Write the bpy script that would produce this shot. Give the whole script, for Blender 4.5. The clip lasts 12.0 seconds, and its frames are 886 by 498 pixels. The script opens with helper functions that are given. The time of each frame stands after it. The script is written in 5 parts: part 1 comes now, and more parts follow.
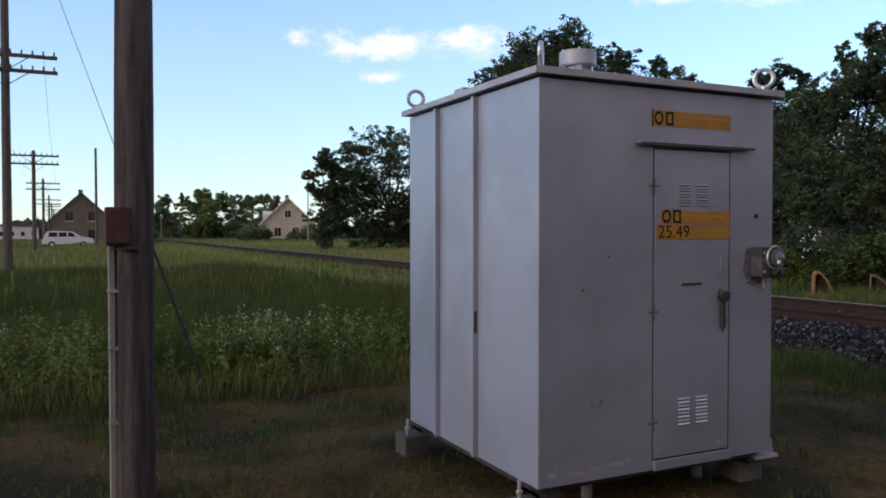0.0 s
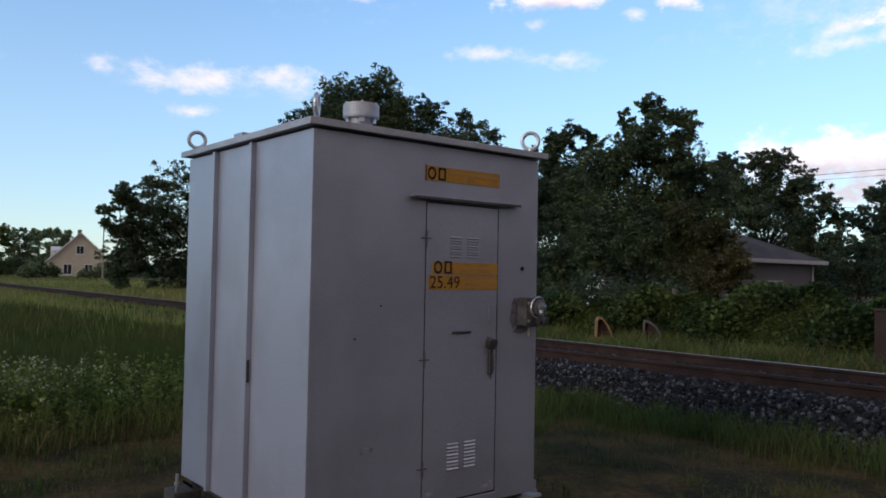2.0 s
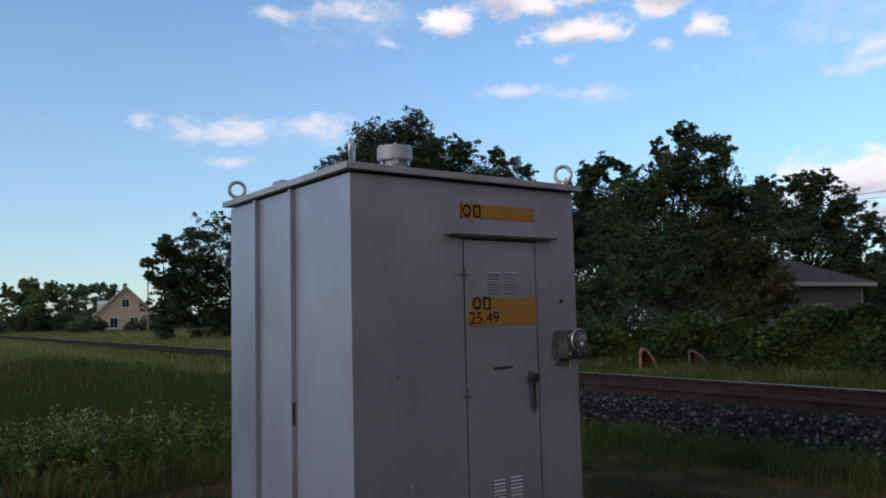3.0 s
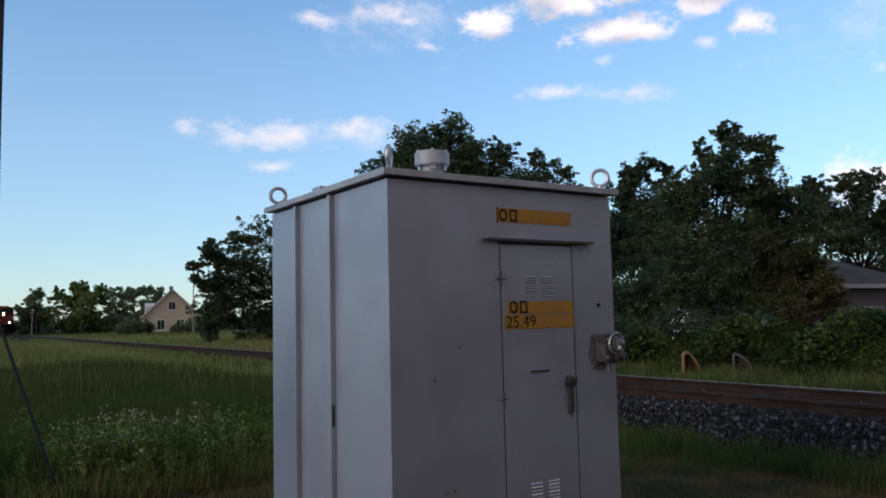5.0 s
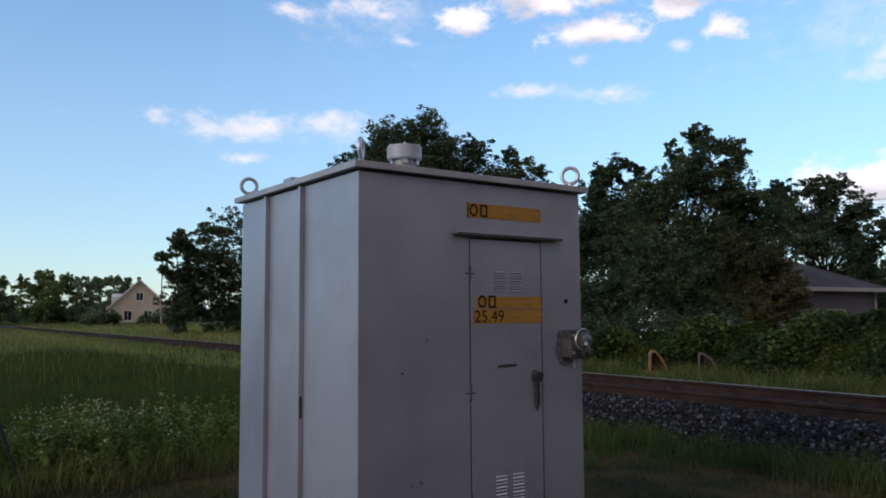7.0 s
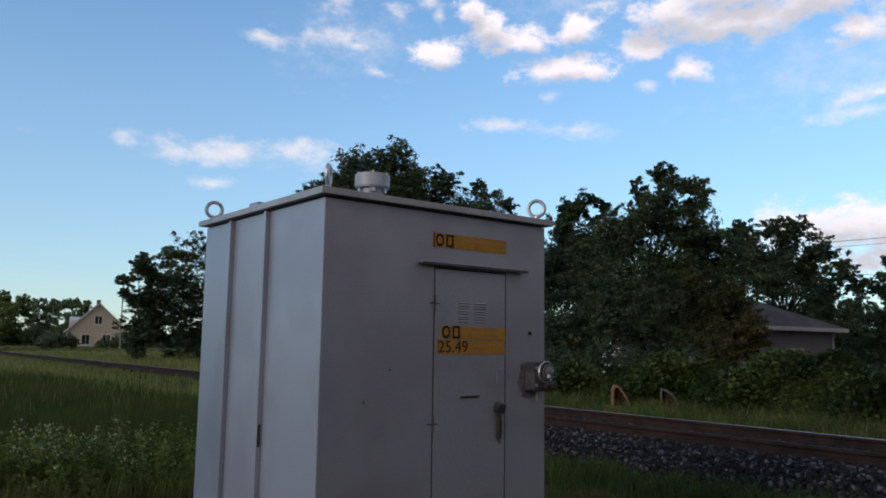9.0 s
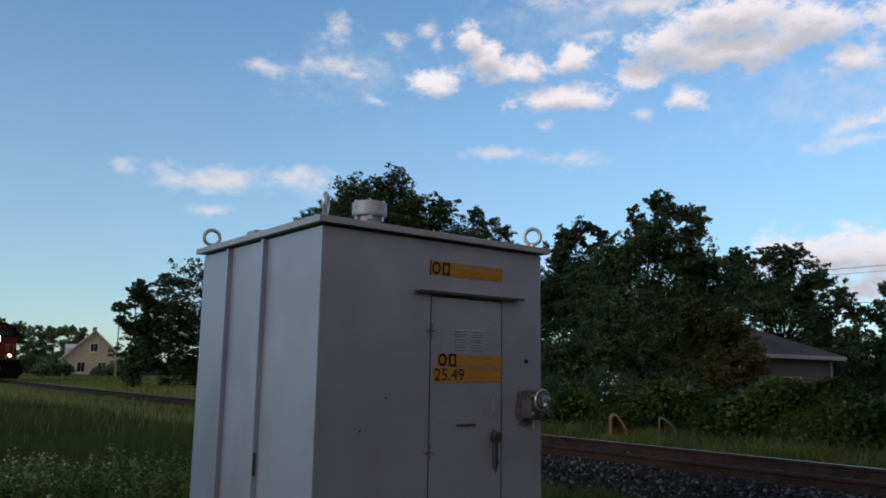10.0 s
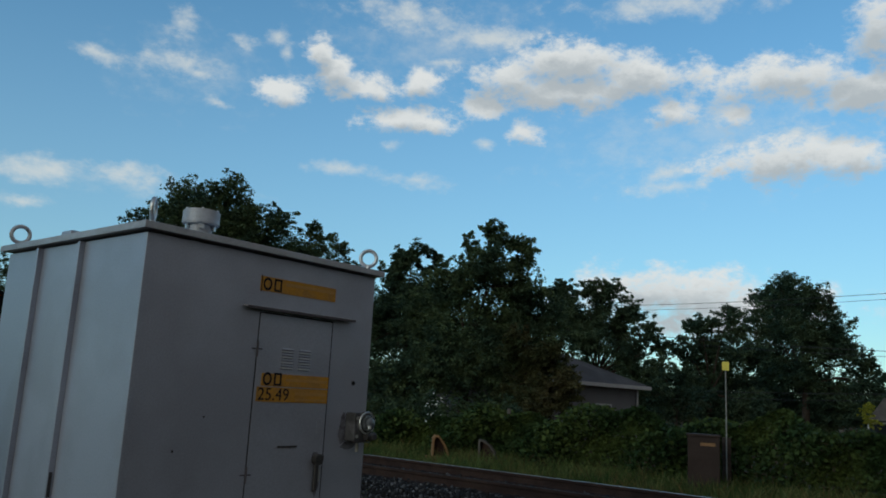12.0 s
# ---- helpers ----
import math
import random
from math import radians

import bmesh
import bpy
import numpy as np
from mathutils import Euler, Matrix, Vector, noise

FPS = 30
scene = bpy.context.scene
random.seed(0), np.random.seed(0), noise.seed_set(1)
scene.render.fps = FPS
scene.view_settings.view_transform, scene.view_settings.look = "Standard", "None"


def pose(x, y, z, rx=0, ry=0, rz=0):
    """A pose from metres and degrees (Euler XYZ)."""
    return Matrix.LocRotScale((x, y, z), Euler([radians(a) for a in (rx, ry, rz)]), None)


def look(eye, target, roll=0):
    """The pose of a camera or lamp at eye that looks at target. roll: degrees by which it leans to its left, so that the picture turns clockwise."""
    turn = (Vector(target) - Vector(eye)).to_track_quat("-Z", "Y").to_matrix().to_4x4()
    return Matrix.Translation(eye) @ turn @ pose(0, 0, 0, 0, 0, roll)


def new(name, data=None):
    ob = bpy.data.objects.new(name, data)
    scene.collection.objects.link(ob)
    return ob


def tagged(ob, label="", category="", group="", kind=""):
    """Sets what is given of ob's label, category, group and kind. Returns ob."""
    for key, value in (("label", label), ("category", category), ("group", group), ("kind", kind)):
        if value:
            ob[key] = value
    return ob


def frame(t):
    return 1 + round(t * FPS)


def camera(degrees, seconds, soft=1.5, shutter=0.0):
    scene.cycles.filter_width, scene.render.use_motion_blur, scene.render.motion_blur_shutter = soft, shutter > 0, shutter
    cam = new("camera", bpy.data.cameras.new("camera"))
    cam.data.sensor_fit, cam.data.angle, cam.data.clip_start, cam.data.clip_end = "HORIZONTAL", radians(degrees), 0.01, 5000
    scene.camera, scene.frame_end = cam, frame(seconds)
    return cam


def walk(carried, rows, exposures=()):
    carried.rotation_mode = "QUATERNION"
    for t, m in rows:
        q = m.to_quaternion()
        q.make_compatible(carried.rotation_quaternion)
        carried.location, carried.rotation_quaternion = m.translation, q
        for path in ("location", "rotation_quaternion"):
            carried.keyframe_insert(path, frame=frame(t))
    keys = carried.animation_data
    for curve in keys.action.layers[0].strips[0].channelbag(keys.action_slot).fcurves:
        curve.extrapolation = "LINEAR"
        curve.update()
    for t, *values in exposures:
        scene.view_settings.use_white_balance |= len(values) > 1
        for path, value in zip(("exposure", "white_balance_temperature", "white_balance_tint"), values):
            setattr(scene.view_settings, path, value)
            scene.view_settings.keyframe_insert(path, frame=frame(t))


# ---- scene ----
# camera and its path
cam = camera(58.74, 12.0, soft=1.8)
PATH = [
    (0, pose(-2.3792, -3.6974, 1.6770, 88.605, 0.046, -25.825)),
    (0.5, pose(-2.3190, -3.8458, 1.6947, 90.623, -2.101, -27.990)),
    (1, pose(-2.3010, -3.8954, 1.7054, 93.585, -0.739, -30.864)),
    (1.5, pose(-2.2512, -3.8860, 1.6998, 92.028, 0.391, -34.049)),
    (2, pose(-2.2066, -3.8485, 1.7171, 91.809, -1.065, -39.377)),
    (2.5, pose(-2.2480, -3.8830, 1.7080, 95.116, 1.577, -38.306)),
    (3, pose(-2.2397, -3.8936, 1.7038, 94.624, 1.355, -36.500)),
    (3.5, pose(-2.2392, -3.9303, 1.7165, 95.093, 1.953, -33.630)),
    (5.5, pose(-2.2483, -3.9467, 1.7115, 94.410, 0.905, -33.814)),
    (6, pose(-2.2489, -3.9409, 1.7119, 93.559, 0.414, -35.094)),
    (6.5, pose(-2.2526, -3.9663, 1.7064, 94.195, 0.346, -35.466)),
    (8.5, pose(-2.2397, -3.9831, 1.6725, 95.462, -0.689, -37.210)),
    (9, pose(-2.2398, -3.9763, 1.6867, 96.813, -0.909, -38.173)),
    (9.5, pose(-2.2341, -3.9799, 1.6936, 98.496, -0.246, -38.308)),
    (10, pose(-2.2506, -4.0017, 1.6872, 98.806, -0.945, -38.359)),
    (10.5, pose(-2.2363, -3.9742, 1.6976, 99.407, -0.655, -39.673)),
    (11, pose(-2.2404, -3.9925, 1.7016, 99.925, -1.172, -42.086)),
    (11.5, pose(-2.2411, -3.9789, 1.7002, 101.066, -2.593, -43.243)),
    (12, pose(-2.2423, -4.0004, 1.7181, 100.481, -2.994, -50.709)),
]
walk(cam, PATH, exposures=[(0, 0.70, 6750, 19), (1, 0.52, 6750, 17), (2, 0.42, 6650, 15), (3, 0.20, 6500, 13), (6.5, 0.36, 6600, 13), (8.5, 0.31, 6550, 12), (9.5, 0.05, 6550, 9), (11, -0.05, 6350, 4), (12, -0.25, 6250, -6)])

# ---- world, sun ----
SUN_AZ, SUN_EL = -94.0, 17.0      # degrees clockwise from +Y, and above the horizon
STATION = Vector((-2.24, -3.95, 1.70))   # bearings below are taken from here


def bearing(az, dist, z=0.0):
    """A place at a bearing (degrees clockwise from +Y) and distance from the station."""
    a = radians(az)
    return Vector((STATION.x + dist * math.sin(a), STATION.y + dist * math.cos(a), z))


def rise(el, dist):
    """The height that shows at that elevation at that distance."""
    return STATION.z + dist * math.tan(radians(el))


# clouds of the evening sky: bearing, elevation, half width, half height (degrees)
PUFFS = [(24.5, 20.9, 1.5, 0.4), (29.8, 24.2, 0.8, 0.8), (29.9, 21.5, 2.0, 1.0), (31.3, 21.0, 1.0, 0.5), (34.0, 23.8, 0.8, 0.4), (37.0, 24.6, 0.8, 0.8),
         (37.5, 23.3, 0.5, 0.7), (33.1, 19.3, 0.9, 0.3), (42.5, 15.7, 2.0, 0.5), (48.2, 15.2, 2.0, 0.5), (15.2, 13.3, 0.9, 0.6), (20.9, 13.0, 2.7, 0.8),
         (27.4, 13.6, 2.7, 0.7), (21.2, 11.0, 1.2, 0.5), (65.7, 16.2, 1.7, 0.7), (66.7, 15.2, 2.5, 0.6), (52.9, 18.2, 0.8, 0.4), (50.1, 24.0, 1.1, 0.3),
         (46.4, 26.9, 3.5, 1.0), (53.5, 25.7, 3.0, 0.8), (45.7, 17.5, 0.8, 0.3), (74.8, 18.5, 1.5, 0.7), (66.3, 27.5, 5.7, 0.8)]
CUMULUS = [(37.3, 20.7, 1.6, 0.7), (39.9, 23.8, 0.8, 1.0), (41.3, 22.5, 1.5, 1.2), (43.9, 21.7, 3.0, 0.8), (47.8, 22.2, 1.5, 0.9), (47.0, 19.5, 3.2, 0.8),
           (59.2, 24.0, 3.4, 1.4), (54.5, 22.8, 2.8, 1.2), (64.3, 22.9, 3.7, 1.3), (59.3, 22.0, 5.6, 1.1), (52.9, 20.6, 1.6, 0.7), (55.9, 19.1, 1.1, 0.9),
           (66.7, 20.5, 1.6, 1.0), (74.4, 22.1, 5.0, 1.3), (78.9, 20.8, 2.5, 1.6), (71.0, 20.1, 1.1, 0.7), (73.9, 16.7, 3.6, 1.4), (77.7, 16.5, 3.3, 1.1),
           (80.1, 24.3, 1.2, 2.0), (66.0, 7.8, 6.0, 1.6), (70.6, 6.6, 5.6, 1.7)]
VEIL = [(50, 25, 9, 3), (70, 19, 10, 3.4), (31, 21.5, 4, 2.5), (24, 13, 9, 0.9)]


def make_world():
    w = bpy.data.worlds.new("sky")
    scene.world = w
    w.use_nodes = True
    nt = w.node_tree
    nt.nodes.clear()
    N, L = nt.nodes.new, nt.links.new
    out, bg = N("ShaderNodeOutputWorld"), N("ShaderNodeBackground")
    L(bg.outputs[0], out.inputs[0])
    sky = N("ShaderNodeTexSky")
    sky.sky_type, sky.sun_disc = "NISHITA", False
    sky.sun_elevation, sky.sun_rotation = radians(SUN_EL), radians(SUN_AZ)
    sky.air_density, sky.dust_density, sky.ozone_density = 1.0, 0.2, 3.0
    co = N("ShaderNodeTexCoord")
    warp = N("ShaderNodeTexNoise")
    warp.inputs["Scale"].default_value, warp.inputs["Detail"].default_value = 14.0, 5.0
    warp.inputs["Roughness"].default_value = 0.6
    L(co.outputs["Generated"], warp.inputs["Vector"])
    sub, sc, add = N("ShaderNodeVectorMath"), N("ShaderNodeVectorMath"), N("ShaderNodeVectorMath")
    sub.operation, sc.operation, add.operation = "SUBTRACT", "SCALE", "ADD"
    sub.inputs[1].default_value = (0.5, 0.5, 0.5)
    sc.inputs["Scale"].default_value = 0.034
    L(warp.outputs["Color"], sub.inputs[0])
    L(sub.outputs[0], sc.inputs[0])
    L(co.outputs["Generated"], add.inputs[0])
    L(sc.outputs[0], add.inputs[1])

    raised = N("ShaderNodeVectorMath")
    raised.operation = "ADD"
    raised.inputs[1].default_value = (0, 0, 0.024)
    L(add.outputs[0], raised.inputs[0])

    def field(clouds, way):
        last = None
        for az, el, hw, hh in clouds:
            a, e = radians(az), radians(el)
            m = N("ShaderNodeMapping")
            m.vector_type = "TEXTURE"
            m.inputs["Location"].default_value = (math.sin(a) * math.cos(e), math.cos(a) * math.cos(e), math.sin(e))
            m.inputs["Rotation"].default_value = (0, -e, math.pi / 2 - a)
            m.inputs["Scale"].default_value = (0.3, radians(hw), radians(hh))
            L(way, m.inputs["Vector"])
            ln = N("ShaderNodeVectorMath")
            ln.operation = "LENGTH"
            L(m.outputs[0], ln.inputs[0])
            if last is None:
                last = ln.outputs["Value"]
            else:
                mn = N("ShaderNodeMath")
                mn.operation = "SMOOTH_MIN"
                mn.inputs[2].default_value = 0.25
                L(last, mn.inputs[0])
                L(ln.outputs["Value"], mn.inputs[1])
                last = mn.outputs[0]
        return last

    fluff = N("ShaderNodeTexNoise")
    fluff.inputs["Scale"].default_value, fluff.inputs["Detail"].default_value = 24.0, 9.0
    fluff.inputs["Roughness"].default_value = 0.66
    flat = N("ShaderNodeMapping")
    flat.inputs["Scale"].default_value = (1, 1, 1.7)
    L(co.outputs["Generated"], flat.inputs["Vector"])
    L(flat.outputs[0], fluff.inputs["Vector"])

    def mask(clouds, near, far, rough, way=add.outputs[0]):
        f = field(clouds, way)
        k = N("ShaderNodeMath")
        k.operation = "MULTIPLY_ADD"
        L(fluff.outputs["Fac"], k.inputs[0])
        k.inputs[1].default_value = rough
        L(f, k.inputs[2])
        r = N("ShaderNodeMapRange")
        r.interpolation_type = "SMOOTHSTEP"
        L(k.outputs[0], r.inputs["Value"])
        for i, v in enumerate((far, near, 0.0, 1.0)):
            r.inputs[i + 1].default_value = v
        return r.outputs[0]

    def blend(a, b, fac, scale=1.0):
        mx = N("ShaderNodeMix")
        mx.data_type = "RGBA"
        if scale != 1.0:
            s = N("ShaderNodeMath")
            s.operation = "MULTIPLY"
            s.inputs[1].default_value = scale
            L(fac, s.inputs[0])
            fac = s.outputs[0]
        L(fac, mx.inputs[0])
        L(a, mx.inputs[6])
        if isinstance(b, tuple):
            mx.inputs[7].default_value = b
        else:
            L(b, mx.inputs[7])
        return mx.outputs[2]

    hue = N("ShaderNodeMix")
    hue.data_type, hue.blend_type = "RGBA", "MULTIPLY"
    hue.inputs[0].default_value, hue.inputs[7].default_value = 1.0, SKY_HUE
    L(sky.outputs[0], hue.inputs[6])
    # pale haze low over the horizon
    up, low = N("ShaderNodeSeparateXYZ"), N("ShaderNodeMapRange")
    low.interpolation_type = "SMOOTHSTEP"
    L(co.outputs["Generated"], up.inputs[0])
    L(up.outputs["Z"], low.inputs["Value"])
    for i, v in enumerate((-0.02, 0.55, 0.52, 0.0)):
        low.inputs[i + 1].default_value = v
    hazy = blend(hue.outputs[2], HAZE, low.outputs[0])
    c = blend(hazy, CLOUD_WHITE, mask(PUFFS, 1.45, 3.4, 3.8), 0.72)
    c = blend(c, CLOUD_WHITE, mask(VEIL, 1.5, 3.6, 4.4), 0.30)
    # cumulus: bright crowns, grey where more cloud stands above
    body = N("ShaderNodeMapRange")
    L(fluff.outputs["Fac"], body.inputs["Value"])
    for i, v in enumerate((0.42, 0.66, 0.0, 0.15)):
        body.inputs[i + 1].default_value = v
    white = N("ShaderNodeRGB")
    white.outputs[0].default_value = CLOUD_CROWN
    lumpy = blend(white.outputs[0], CLOUD_GREY, body.outputs[0])
    lumpy = blend(lumpy, CLOUD_GREY, mask(CUMULUS, 1.5, 2.7, 2.4, raised.outputs[0]), 0.72)
    c = blend(c, lumpy, mask(CUMULUS, 2.2, 3.3, 3.6), 0.97)
    # added broken cloud deck, unseen overhead and behind, to dim and warm the light
    away, cover, both = N("ShaderNodeVectorMath"), N("ShaderNodeTexNoise"), N("ShaderNodeMath")
    away.operation, both.operation = "DOT_PRODUCT", "MULTIPLY"
    away.inputs[1].default_value = (0.17, 0.985, 0.0)
    cover.inputs["Scale"].default_value, cover.inputs["Detail"].default_value = 2.6, 6.0
    L(co.outputs["Generated"], away.inputs[0])
    L(co.outputs["Generated"], cover.inputs["Vector"])
    for i, (src, lo, hi) in enumerate(((away.outputs["Value"], 0.22, -0.30), (cover.outputs["Fac"], 0.36, 0.50))):
        r = N("ShaderNodeMapRange")
        r.interpolation_type = "SMOOTHSTEP"
        L(src, r.inputs["Value"])
        r.inputs[1].default_value, r.inputs[2].default_value = (lo, hi) if lo < hi else (hi, lo)
        if lo > hi:
            r.inputs[3].default_value, r.inputs[4].default_value = 1.0, 0.0
        L(r.outputs[0], both.inputs[i])
    c = blend(c, UNSEEN_CLOUD_DECK, both.outputs[0], 0.95)
    L(c, bg.inputs["Color"])
    bg.inputs["Strength"].default_value = SKY
    sun = new("sun", bpy.data.lights.new("sun", "SUN"))
    sun.data.energy, sun.data.angle, sun.data.color = SUN_POWER, radians(24), (1.0, 0.92, 0.84)
    a, e = radians(SUN_AZ), radians(SUN_EL)
    sun.matrix_world = look((0, 0, 30), Vector((0, 0, 30)) - Vector((math.sin(a) * math.cos(e), math.cos(a) * math.cos(e), math.sin(e))))


HAZE = (2.25, 2.75, 3.5, 1)
CLOUD_CROWN = (6.3, 5.8, 6.05, 1)
UNSEEN_CLOUD_DECK = (2.4, 2.05, 2.0, 1)
SKY, SUN_POWER = 0.15, 0.8
CLOUD_WHITE, CLOUD_GREY, SKY_HUE = (5.7, 5.3, 5.4, 1), (2.75, 2.85, 3.3, 1), (1.05, 1.27, 1.32, 1)
make_world()

# ---- materials ----
MATS = {}


def paint(name, base, rough=0.6, metal=0.0, vary=0.25, scale=6.0, fine=60.0, bump=0.15, second=None, spread=0.5,
          translucent=0.0, stretch=(1, 1, 1), skew=0, island=0.0, per_object=0.0, emit=0.0):
    """A surface with variation at two scales. second: a colour that shows in patches, over the share spread."""
    if name in MATS:
        return MATS[name]
    m = bpy.data.materials.new(name)
    MATS[name] = m
    m.use_nodes = True
    nt = m.node_tree
    N, L = nt.nodes.new, nt.links.new
    b = nt.nodes["Principled BSDF"]
    b.inputs["Roughness"].default_value, b.inputs["Metallic"].default_value = rough, metal
    b.inputs["Specular IOR Level"].default_value = 0.5 if rough < 0.58 else 0.08
    co = N("ShaderNodeTexCoord")
    mp = N("ShaderNodeMapping")
    mp.inputs["Scale"].default_value = stretch
    L(co.outputs["Object"], mp.inputs["Vector"])
    big, small = N("ShaderNodeTexNoise"), N("ShaderNodeTexNoise")
    for n, sc, d in ((big, scale, 4.0), (small, fine, 3.0)):
        n.inputs["Scale"].default_value, n.inputs["Detail"].default_value = sc, d
        L(mp.outputs[0], n.inputs["Vector"])
    ramp = N("ShaderNodeMapRange")
    L(big.outputs["Fac"], ramp.inputs["Value"])
    for i, v in enumerate((0.62 - 0.4 * spread, 0.78 - 0.4 * spread, 0.0, 1.0)):
        ramp.inputs[i + 1].default_value = v
    mix = N("ShaderNodeMix")
    mix.data_type = "RGBA"
    two = second or tuple(c * (1 - vary) for c in base)
    mix.inputs[6].default_value, mix.inputs[7].default_value = (*base, 1), (*two, 1)
    L(ramp.outputs[0], mix.inputs[0])
    hsv = N("ShaderNodeHueSaturation")
    L(mix.outputs[2], hsv.inputs["Color"])
    val = N("ShaderNodeMapRange")
    L(small.outputs["Fac"], val.inputs["Value"])
    for i, v in enumerate((0.25, 0.75, 1 - vary, 1 + vary)):
        val.inputs[i + 1].default_value = v
    last = val.outputs[0]
    for amount, socket in ((island, "Random Per Island"), (per_object, "Random")):
        if amount:
            g = N("ShaderNodeNewGeometry") if socket == "Random Per Island" else N("ShaderNodeObjectInfo")
            r = N("ShaderNodeMapRange")
            L(g.outputs[socket], r.inputs["Value"])
            r.inputs[3].default_value, r.inputs[4].default_value = 1 - amount, 1 + amount
            if skew:
                pw = N("ShaderNodeMath")
                pw.operation = "POWER"
                pw.inputs[1].default_value = skew
                L(g.outputs[socket], pw.inputs[0])
                L(pw.outputs[0], r.inputs["Value"])
                r.inputs[4].default_value = 1 + amount * 5
            mu = N("ShaderNodeMath")
            mu.operation = "MULTIPLY"
            L(last, mu.inputs[0])
            L(r.outputs[0], mu.inputs[1])
            last = mu.outputs[0]
    L(last, hsv.inputs["Value"])
    L(hsv.outputs[0], b.inputs["Base Color"])
    if bump:
        bp = N("ShaderNodeBump")
        bp.inputs["Strength"].default_value, bp.inputs["Distance"].default_value = bump, 0.02
        L(small.outputs["Fac"], bp.inputs["Height"])
        L(bp.outputs[0], b.inputs["Normal"])
    if emit:
        L(hsv.outputs[0], b.inputs["Emission Color"])
        b.inputs["Emission Strength"].default_value = emit
    if translucent:
        tr, ms = N("ShaderNodeBsdfTranslucent"), N("ShaderNodeMixShader")
        L(hsv.outputs[0], tr.inputs["Color"])
        ms.inputs[0].default_value = translucent
        L(b.outputs[0], ms.inputs[1])
        L(tr.outputs[0], ms.inputs[2])
        L(ms.outputs[0], nt.nodes["Material Output"].inputs["Surface"])
    return m


GALV = paint("silver_paint", (0.395, 0.412, 0.480), 0.42, 0.4, 0.09, 1.6, 90, 0.03, second=(0.345, 0.355, 0.412))
GALV_DIRTY = paint("silver_paint_worn", (0.36, 0.35, 0.36), 0.6, 0.0, 0.12, 4, 60, 0.08, second=(0.2, 0.18, 0.16))
# scuffs and dents; on the rain hood this colour stands for shade
GALV_SCUFF_SHADE = paint("scuffed_shaded_paint", (0.24, 0.235, 0.265), 0.6, 0.0, 0.2, 14, 80, 0.05, second=(0.38, 0.37, 0.395))
ZINC_EDGE = paint("bare_zinc_edge", (0.42, 0.43, 0.46), 0.5, 0.15, 0.1, 6, 70, 0.03, second=(0.36, 0.36, 0.38))
STEEL = paint("zinc_steel", (0.55, 0.55, 0.55), 0.4, 0.7, 0.1, 5, 80, 0.03)
HOOD_EDGE = paint("dark_edge_paint", (0.11, 0.10, 0.11), 0.8, 0, 0.2, 8, 60, 0.1)
DARK_STEEL = paint("dark_steel", (0.06, 0.055, 0.055), 0.5, 0.3, 0.2, 8, 80, 0.1)
RUST = paint("rusty_rail", (0.050, 0.031, 0.025), 0.85, 0.1, 0.25, 4, 70, 0.2, second=(0.035, 0.022, 0.019))
# rail heads: the far one's glint and the near one's dark reflection are colour
RAIL_BRIGHT = paint("glint_rail_head", (0.36, 0.35, 0.34), 0.4, 0.6, 0.1, 5, 60, 0.02)
RAIL_TOP = paint("dim_rail_head", (0.048, 0.038, 0.034), 0.75, 0.1, 0.1, 5, 60, 0.02)
TIE = paint("creosoted_timber", (0.055, 0.042, 0.035), 0.9, 0, 0.3, 3, 40, 0.4, stretch=(1, 8, 8))
STONE = paint("crushed_stone", (0.080, 0.079, 0.082), 0.85, 0, 0.25, 8, 50, 0.3, island=0.55, per_object=0.5, skew=6)
POLE_WOOD = paint("weathered_pole", (0.105, 0.088, 0.085), 0.9, 0, 0.3, 3, 30, 0.5, stretch=(6, 6, 0.4), second=(0.06, 0.05, 0.049))
OLD_WOOD = paint("grey_timber", (0.13, 0.115, 0.10), 0.9, 0, 0.25, 3, 30, 0.4, stretch=(5, 5, 0.5))
CONDUIT = paint("grey_conduit", (0.30, 0.29, 0.27), 0.7, 0, 0.15, 4, 50, 0.1)
RED_BOX = paint("faded_red_box", (0.095, 0.052, 0.046), 0.7, 0, 0.2, 6, 50, 0.1)
CONCRETE = paint("rough_concrete", (0.12, 0.11, 0.098), 0.9, 0, 0.25, 6, 60, 0.3)
YELLOW = paint("sign_yellow", (0.50, 0.25, 0.042), 0.6, 0, 0.12, 9, 60, 0.0, second=(0.40, 0.215, 0.06))
BLACK = paint("sign_black", (0.02, 0.02, 0.022), 0.9, 0, 0.1, 6, 60, 0.0)
YELLOW_BAR = paint("sign_faded_print", (0.46, 0.24, 0.05), 0.5, 0, 0.1, 8, 60, 0.0)
WIRE = paint("wire", (0.06, 0.06, 0.065), 0.6, 0.2, 0.1, 5, 20, 0)
PORCELAIN = paint("insulator", (0.13, 0.14, 0.15), 0.25, 0, 0.1, 5, 20, 0)
GROUND = paint("field_ground", (0.080, 0.050, 0.017), 0.95, 0, 0.45, 0.9, 16, 0.7, second=(0.024, 0.021, 0.008), spread=0.5)
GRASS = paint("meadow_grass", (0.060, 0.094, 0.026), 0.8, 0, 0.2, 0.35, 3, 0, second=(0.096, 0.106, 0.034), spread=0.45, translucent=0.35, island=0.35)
# paler copy of the meadow grass, with low sunlight in its colour
PALE_GRASS = paint("sunlit_pale_grass", (0.152, 0.190, 0.058), 0.8, 0, 0.2, 0.12, 3, 0, second=(0.195, 0.195, 0.072), spread=0.5, translucent=0.35, island=0.3)
